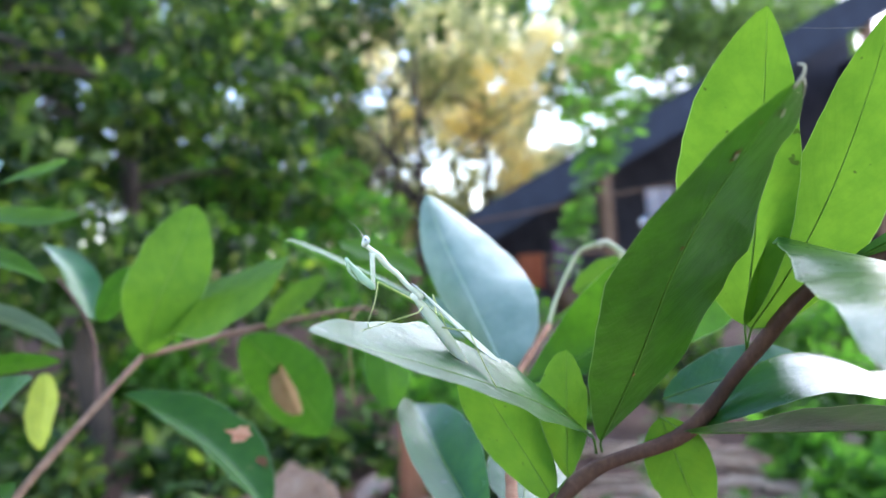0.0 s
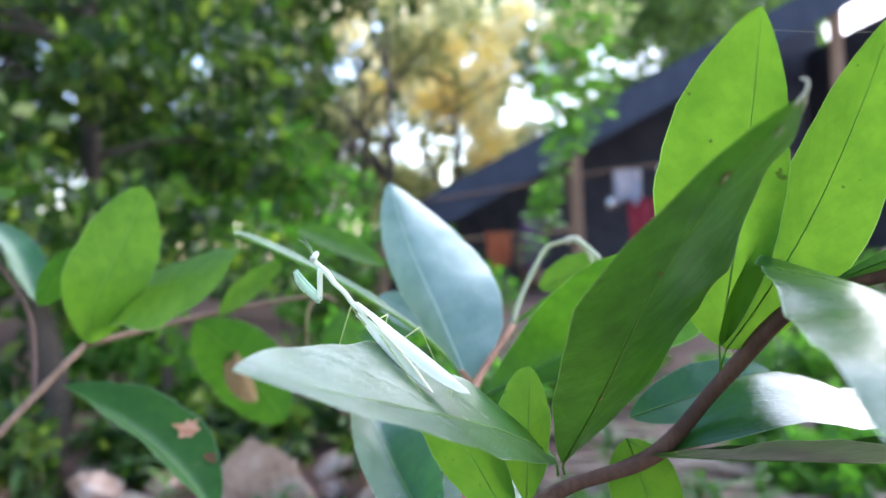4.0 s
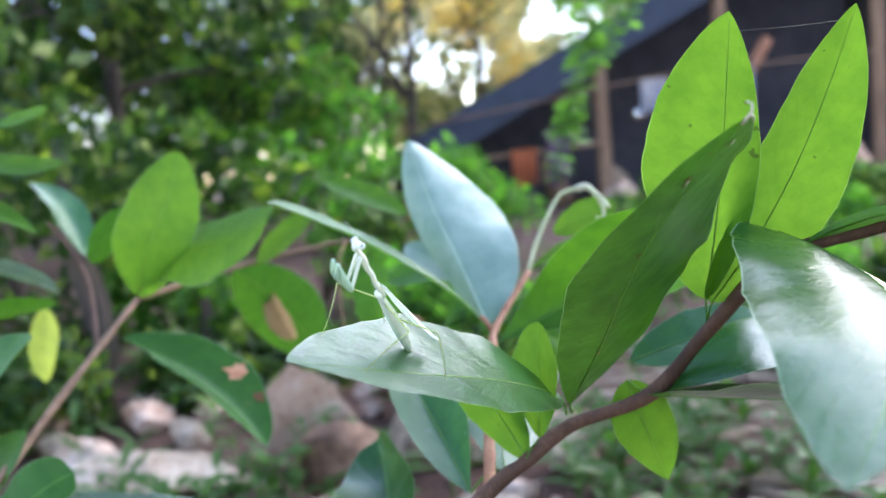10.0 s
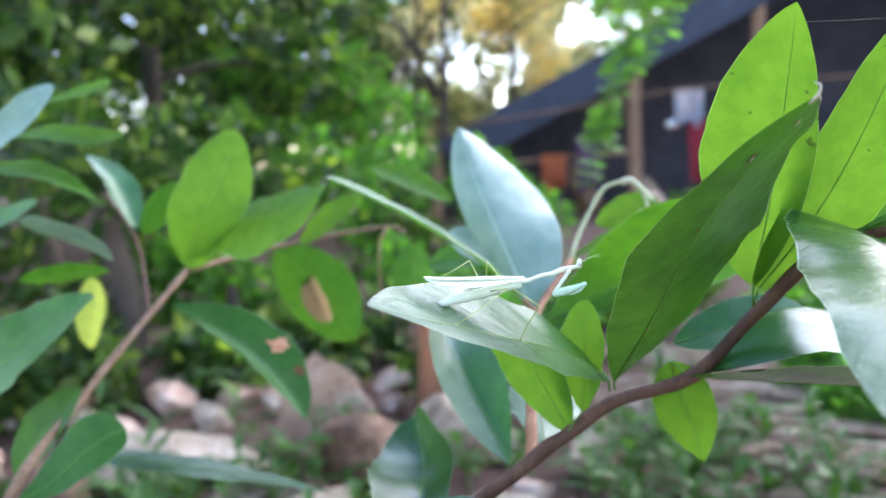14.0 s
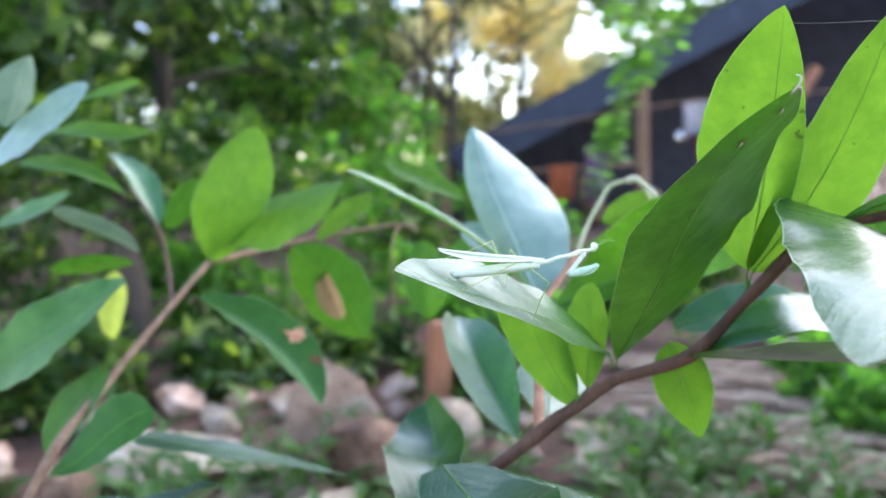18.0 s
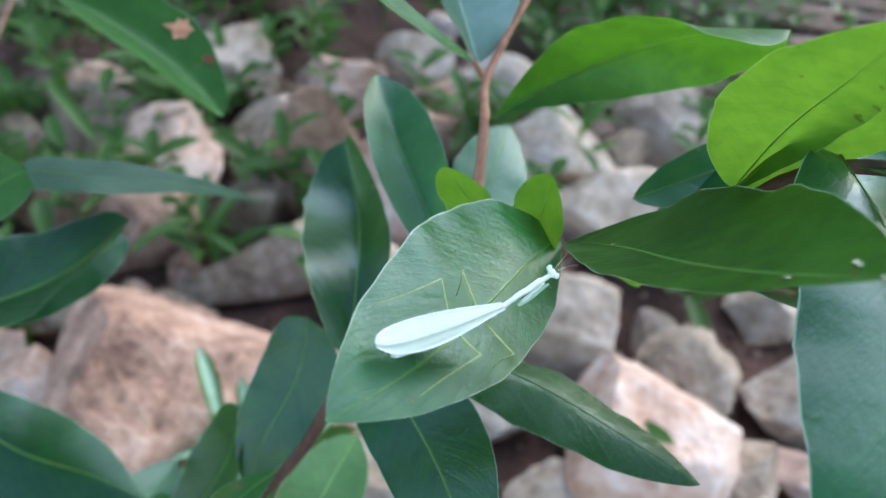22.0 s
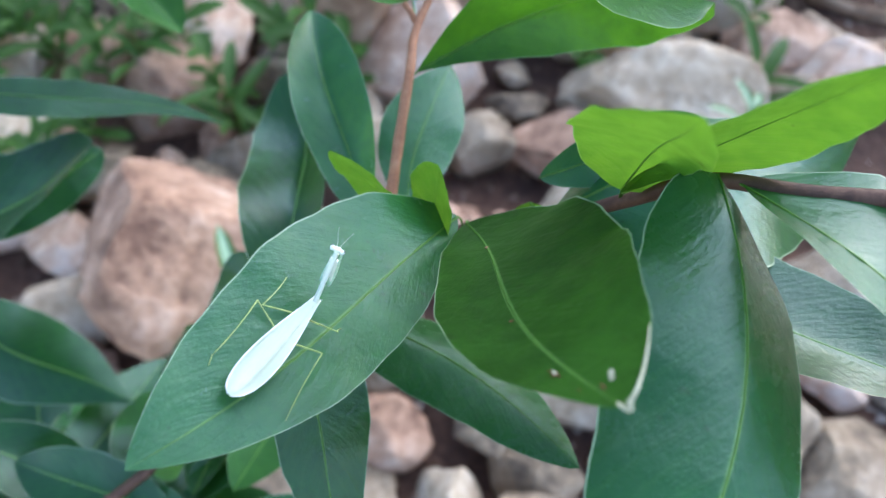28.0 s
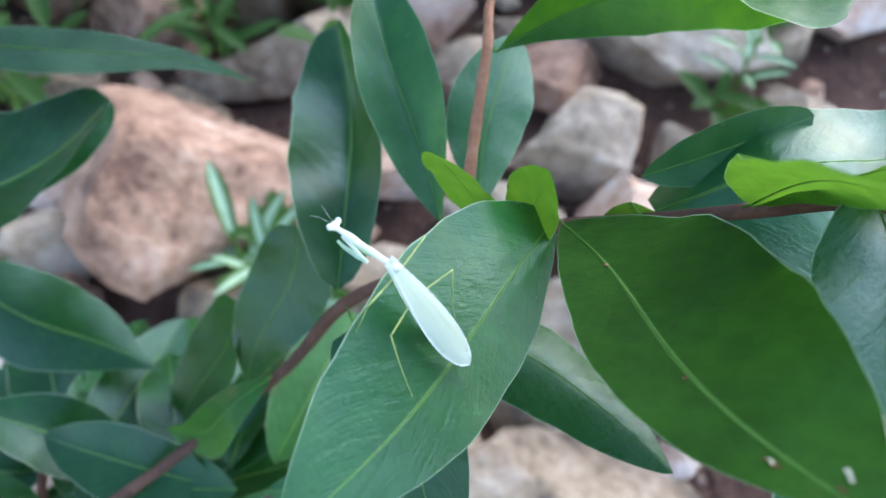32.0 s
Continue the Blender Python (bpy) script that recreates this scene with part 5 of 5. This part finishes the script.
tube(bm, [(-0.0184 + 0.0184 * k / 16, 0, -0.0006 - 0.0034 * (1 - k / 16) ** 1.2) for k in range(17)],
     lambda k: 0.00098 * max(0.12, math.sin(min(1.0, 0.12 + k * 0.95) * math.pi * 0.9) ** 0.55) * (1 + 0.04 * math.sin(k * 50)), 12, 1.25)
part("abdomen", bm, SKIN, mantis, "plump pale green abdomen")

def wing_width(s):
    if s < 0.68:
        return 0.0006 + 0.0021 * math.sin(s / 0.68 * math.pi / 2) ** 1.25
    return 0.0027 * math.sqrt(max(0.0, 1 - ((s - 0.68) / 0.322) ** 2))


def wing_point(s, v, side):
    """A place on a folded wing: s from the joint to the tip, v from the inner to the outer margin."""
    w = wing_width(s)
    inner = -0.45 * w
    y = inner + (w - inner) * v
    z = 0.0007 + (0.00018 if side > 0 else 0.0) - 0.0011 * (y / 0.0034) ** 2 * (1 if y > 0 else 0) - 0.0002 * s
    return Vector((0.0012 - 0.0234 * s, side * y, z))


for side in (1, -1):
    bm = bmesh.new()
    grid = []
    for i in range(25):
        s = i / 24
        row = [bm.verts.new(wing_point(s, j / 8, side)) for j in range(9)]
        grid.append(row)
    for a, b in zip(grid, grid[1:]):
        for j in range(8):
            bm.faces.new((a[j], a[j + 1], b[j + 1], b[j]) if side < 0 else (a[j], b[j], b[j + 1], a[j + 1]))
    bmesh.ops.solidify(bm, geom=bm.faces[:], thickness=0.00008)
    wing = part("wing", bm, WING, mantis, "long whitish green folded wing")
    bm = bmesh.new()
    tube(bm, [wing_point(i / 24, 1.0, side) for i in range(25)], 0.00010, 5)
    part("wing_vein", bm, MARGIN, wing, "white wing margin")

bm = bmesh.new()
tube(bm, [(-0.0015 + 0.0125 * k / 18, 0, 0.0001 * math.sin(k)) for k in range(19)],
     lambda k: 0.00042 - 0.00008 * k + 0.00012 * math.exp(-((k - 0.74) / 0.14) ** 2) + (0.00012 * (1 - k / 0.2) if k < 0.2 else 0), 10, 1.15)
pronotum = part("pronotum", bm, SKIN, mantis, "long narrow pale thorax")

bm = bmesh.new()
bmesh.ops.create_uvsphere(bm, u_segments=16, v_segments=10, radius=1.0)
for v in bm.verts:
    taper = 1 - 0.45 * max(0, -v.co.z)
    v.co = Vector((v.co.x * 0.00085, v.co.y * 0.0013 * taper, v.co.z * 0.00125 - 0.0003))
for side in (1, -1):
    got = bmesh.ops.create_uvsphere(bm, u_segments=12, v_segments=8, radius=1.0)["verts"]
    for v in got:
        v.co = Vector((v.co.x * 0.00072, v.co.y * 0.00072 + side * 0.00135, v.co.z * 0.00085 + 0.0003))
    for f in {f for v in got for f in v.link_faces}:
        f.material_index = 1
    got = bmesh.ops.create_uvsphere(bm, u_segments=8, v_segments=6, radius=0.00027)["verts"]
    for v in got:
        v.co = v.co + Vector((0.0005, side * 0.00170, 0.00065))
    for f in {f for v in got for f in v.link_faces}:
        f.material_index = 2
for side in (1, -1):
    tube(bm, spline([(0.0006, side * 0.0003, 0.0006), (0.0028, side * 0.001, 0.0022), (0.0040, side * 0.0015, 0.0028), (0.0055, side * 0.0021, 0.0030)], 5), lambda k: 0.00004 * (1 - 0.6 * k), 4)
head = part("head", bm, [SKIN, EYE, PUPIL], pronotum, "triangular pale head with wide-set eyes")
head.location = (0.0114, 0, 0.0003)
head.scale = (0.66, 0.66, 0.66)
head.rotation_euler = (0, radians(25), 0)

FORELEGS = []
for side in (1, -1):
    bm = bmesh.new()
    tube(bm, [(0.0056 * k / 8, 0, 0) for k in range(9)], lambda k: 0.00034 - 0.00010 * k, 7)
    coxa = part("coxa", bm, SKIN, pronotum, "pale upper joint of the grasping foreleg")
    bm = bmesh.new()
    tube(bm, spline([(0, 0, 0), (0.0028, 0, -0.0002), (0.0062, 0, 0.0001)], 5), lambda k: 0.00026 + 0.00040 * math.sin(min(1.0, 0.15 + k) * 3.0) - 0.00010 * k, 8, 0.7)
    tube(bm, spline([(0.0062, 0, 0.0001), (0.0046, -0.0001 * side, -0.0009), (0.0026, -0.0002 * side, -0.0010)], 5), lambda k: 0.00024 - 0.00014 * k, 6)
    for k in range(7):
        x = 0.0020 + 0.00056 * k
        tube(bm, [(x, 0, -0.0004), (x - 0.0002, -0.0001 * side, -0.0010)], lambda q: 0.00008 * (1 - 0.8 * q), 4)
    femur = part("foreleg", bm, FORELEG, pronotum, "pale green folded spiny grasping foreleg")
    FORELEGS.append((coxa, femur, side))

LEGS = []
for name, hip, reach, femur_len, tibia_len in (("middle", (-0.0024, 0.0008, -0.0010), (0.0040, 0.0062), 0.0074, 0.0085), ("hind", (-0.0078, 0.0009, -0.0014), (-0.0105, 0.0072), 0.0070, 0.0115)):
    for side in (1, -1):
        bm = bmesh.new()
        tube(bm, [(femur_len * k / 6, 0, 0) for k in range(7)], lambda k: 0.00015 - 0.00005 * k, 6)
        femur = part("femur", bm, LEG, mantis, "thin yellow-green leg")
        bm = bmesh.new()
        tube(bm, [(tibia_len * k / 6, 0, 0.0003 * math.sin(k * 0.5)) for k in range(7)], lambda k: 0.00010 - 0.00004 * k, 6)
        tube(bm, [(tibia_len, 0, 0), (tibia_len + 0.0016, 0, 0.0006)], 0.00006, 5)
        tibia = part("tibia", bm, LEG, femur)
        LEGS.append((femur, tibia, Vector((hip[0], hip[1] * side, hip[2])), Vector((reach[0], reach[1] * side, 0)), femur_len, tibia_len))


def on_leaf(q):
    """The nearest place of the mantis leaf's face below q."""
    base, e, length, n, b = blade_frame(LEAF_A)
    s = min(0.96, max(0.05, (q - base).dot(e) / length))
    off = (q - blade_point(LEAF_A, s, 0)).dot(b)
    half = abs((blade_point(LEAF_A, s, 1 if off > 0 else -1) - blade_point(LEAF_A, s, 0)).dot(b))
    v = min(0.93, max(-0.93, off / max(1e-4, half)))
    return blade_point(LEAF_A, s, v) + n * 0.0002


def facing(forward, up):
    x = forward.normalized()
    y = up.cross(x).normalized()
    return Matrix((x, y, x.cross(y))).transposed()


def motions():
    slope = blade_frame(LEAF_A)[3]
    level = Vector((0.18, -0.10, 0.98))
    upright = Vector((0.40, -0.24, 0.88))
    # seconds; tail, waist and neck of the body
    stances = [
        (0.0, (-0.0215, -0.0273, 0.5184), (-0.0341, -0.0390, 0.5313), (-0.0415, -0.0428, 0.5396)),
        (1.0, (-0.0217, -0.0255, 0.5187), (-0.0345, -0.0363, 0.5321), (-0.0427, -0.0380, 0.5408)),
        (2.0, (-0.0214, -0.0243, 0.5187), (-0.0351, -0.0339, 0.5321), (-0.0431, -0.0355, 0.5417)),
        (5.0, (-0.0211, -0.0305, 0.5179), (-0.0356, -0.0201, 0.5299), (-0.0441, -0.0209, 0.5397)),
        (6.0, (-0.0212, -0.0297, 0.5181), (-0.0345, -0.0390, 0.5322), (-0.0413, -0.0442, 0.5402)),
        (7.0, (-0.0211, -0.0287, 0.5181), (-0.0340, -0.0384, 0.5323), (-0.0413, -0.0422, 0.5407)),
        (8.0, (-0.0213, -0.0295, 0.5181), (-0.0343, -0.0388, 0.5324), (-0.0413, -0.0430, 0.5408)),
        (9.0, (-0.0215, -0.0311, 0.5181), (-0.0346, -0.0403, 0.5325), (-0.0407, -0.0460, 0.5407)),
        (10.0, (-0.0278, -0.0336, 0.5226), (-0.0346, -0.0503, 0.5343), (-0.0368, -0.0586, 0.5422)),
        (11.0, (-0.0278, -0.0370, 0.5222), (-0.0331, -0.0548, 0.5331), (-0.0313, -0.0636, 0.5406)),
        (11.5, (-0.0289, -0.0396, 0.5227), (-0.0306, -0.0185, 0.5268), (-0.0231, -0.0232, 0.5345)),
        (12.0, (-0.0327, -0.0430, 0.5248), (-0.0262, -0.0226, 0.5270), (-0.0174, -0.0284, 0.5321)),
        (13.0, (-0.0376, -0.0450, 0.5276), (-0.0255, -0.0273, 0.5268), (-0.0125, -0.0293, 0.5305)),
        (14.0, (-0.0394, -0.0460, 0.5286), (-0.0228, -0.0325, 0.5261), (-0.0108, -0.0340, 0.5295)),
        (17.0, (-0.0404, -0.0482, 0.5290), (-0.0209, -0.0397, 0.5258), (-0.0096, -0.0400, 0.5288)),
        (19.0, (-0.0401, -0.0451, 0.5292), (-0.0222, -0.0337, 0.5259), (-0.0111, -0.0310, 0.5285)),
        (20.0, (-0.0399, -0.0479, 0.5287), (-0.0222, -0.0362, 0.5253), (-0.0117, -0.0319, 0.5281)),
        (21.0, (-0.0406, -0.0510, 0.5287), (-0.0224, -0.0404, 0.5243), (-0.0130, -0.0338, 0.5263)),
        (22.0, (-0.0404, -0.0520, 0.5285), (-0.0222, -0.0417, 0.5235), (-0.0123, -0.0359, 0.5258)),
        (23.0, (-0.0406, -0.0525, 0.5284), (-0.0225, -0.0429, 0.5220), (-0.0130, -0.0363, 0.5240)),
        (24.0, (-0.0408, -0.0534, 0.5284), (-0.0229, -0.0441, 0.5211), (-0.0140, -0.0394, 0.5271)),
        (25.0, (-0.0410, -0.0540, 0.5285), (-0.0238, -0.0443, 0.5201), (-0.0144, -0.0386, 0.5241)),
        (27.5, (-0.0406, -0.0532, 0.5283), (-0.0238, -0.0421, 0.5207), (-0.0149, -0.0352, 0.5240)),
        (28.0, (-0.0352, -0.0517, 0.5254), (-0.0257, -0.0332, 0.5197), (-0.0207, -0.0278, 0.5289)),
        (29.0, (-0.0325, -0.0471, 0.5298), (-0.0298, -0.0264, 0.5259), (-0.0278, -0.0200, 0.5355)),
        (30.0, (-0.0249, -0.0397, 0.5199), (-0.0317, -0.0280, 0.5340), (-0.0398, -0.0197, 0.5328)),
        (31.0, (-0.0201, -0.0368, 0.5168), (-0.0314, -0.0275, 0.5326), (-0.0404, -0.0203, 0.5311)),
        (32.0, (-0.0212, -0.0361, 0.5176), (-0.0326, -0.0273, 0.5336), (-0.0413, -0.0198, 0.5316)),
    ]
    body, neck, legs = [], [], [([], []) for _ in LEGS]
    for t, tail, waist, nape in stances:
        tail, waist, nape = Vector(tail), Vector(waist), Vector(nape)
        up = upright.lerp(slope, min(1.0, max(0.0, t - 9.0))).lerp(level, min(1.0, max(0.0, (t - 11.0) / 1.5)))
        turn = facing(waist - tail, up)
        mid = (waist + tail + (waist - tail).normalized() * 0.0222) / 2
        m = Matrix.Translation(mid) @ turn.to_4x4()
        body.append((t, m))
        ahead = turn.transposed() @ (nape - waist)
        neck.append((t, facing(ahead, Vector((0, 0, 1))).to_4x4()))
        inverse = m.inverted()
        for (femur, tibia, hip, reach, a, b), (femur_rows, tibia_rows) in zip(LEGS, legs):
            flat = facing((waist - tail) - up * (waist - tail).dot(up), up)
            ahead_of = 0.0065 if t < 9.5 and reach.x > 0 else 0.0
            foot = inverse @ on_leaf(m @ hip + flat @ (reach + Vector((ahead_of, 0, 0))))
            way = foot - hip
            d = min(way.length, (a + b) * 0.985)
            way.normalize()
            bulge = (turn.transposed() @ up) * 0.55 + Vector((0, 1.0 if hip.y > 0 else -1.0, 0))
            bulge = (bulge - way * bulge.dot(way)).normalized()
            along = (a * a - b * b + d * d) / (2 * d)
            knee = hip + way * along + bulge * math.sqrt(max(0.0, a * a - along * along))
            fm = Matrix.Translation(hip) @ facing(knee - hip, bulge).to_4x4()
            toe = fm.inverted() @ (hip + way * d)
            tm = Matrix.Translation((a, 0, 0)) @ facing(toe - Vector((a, 0, 0)), Vector((0, 0, 1))).to_4x4()
            femur_rows.append((t, fm))
            tibia_rows.append((t, tm))
    # folding of the forelegs: 0 hanging, 1 laid along the thorax
    folds = [(0.0, 0.0), (12.0, 0.05), (17.0, 0.1), (20.0, 0.35), (21.0, 0.85), (28.0, 0.95), (29.5, 0.6), (32.0, 0.7)]
    for coxa, femur, side in FORELEGS:
        hip = Vector((0.0094, side * 0.0004, -0.0003))
        coxa_rows, femur_rows = [], []
        for t, fold in folds:
            a = radians(137 + 34 * fold)
            down = Vector((math.cos(a), side * 0.06, -math.sin(a))).normalized()
            coxa_rows.append((t, Matrix.Translation(hip) @ facing(down, Vector((0, side, 0))).to_4x4()))
            b = radians(2 - 4 * fold)
            femur_rows.append((t, Matrix.Translation(hip + down * 0.0054) @ facing(Vector((math.cos(b), -side * 0.02, math.sin(b))), Vector((0, 0, 1))).to_4x4()))
        walk(coxa, coxa_rows)
        walk(femur, femur_rows)
    walk(mantis, body)
    walk(pronotum, neck)
    for (femur, tibia, *_), (femur_rows, tibia_rows) in zip(LEGS, legs):
        walk(femur, femur_rows)
        walk(tibia, tibia_rows)


motions()
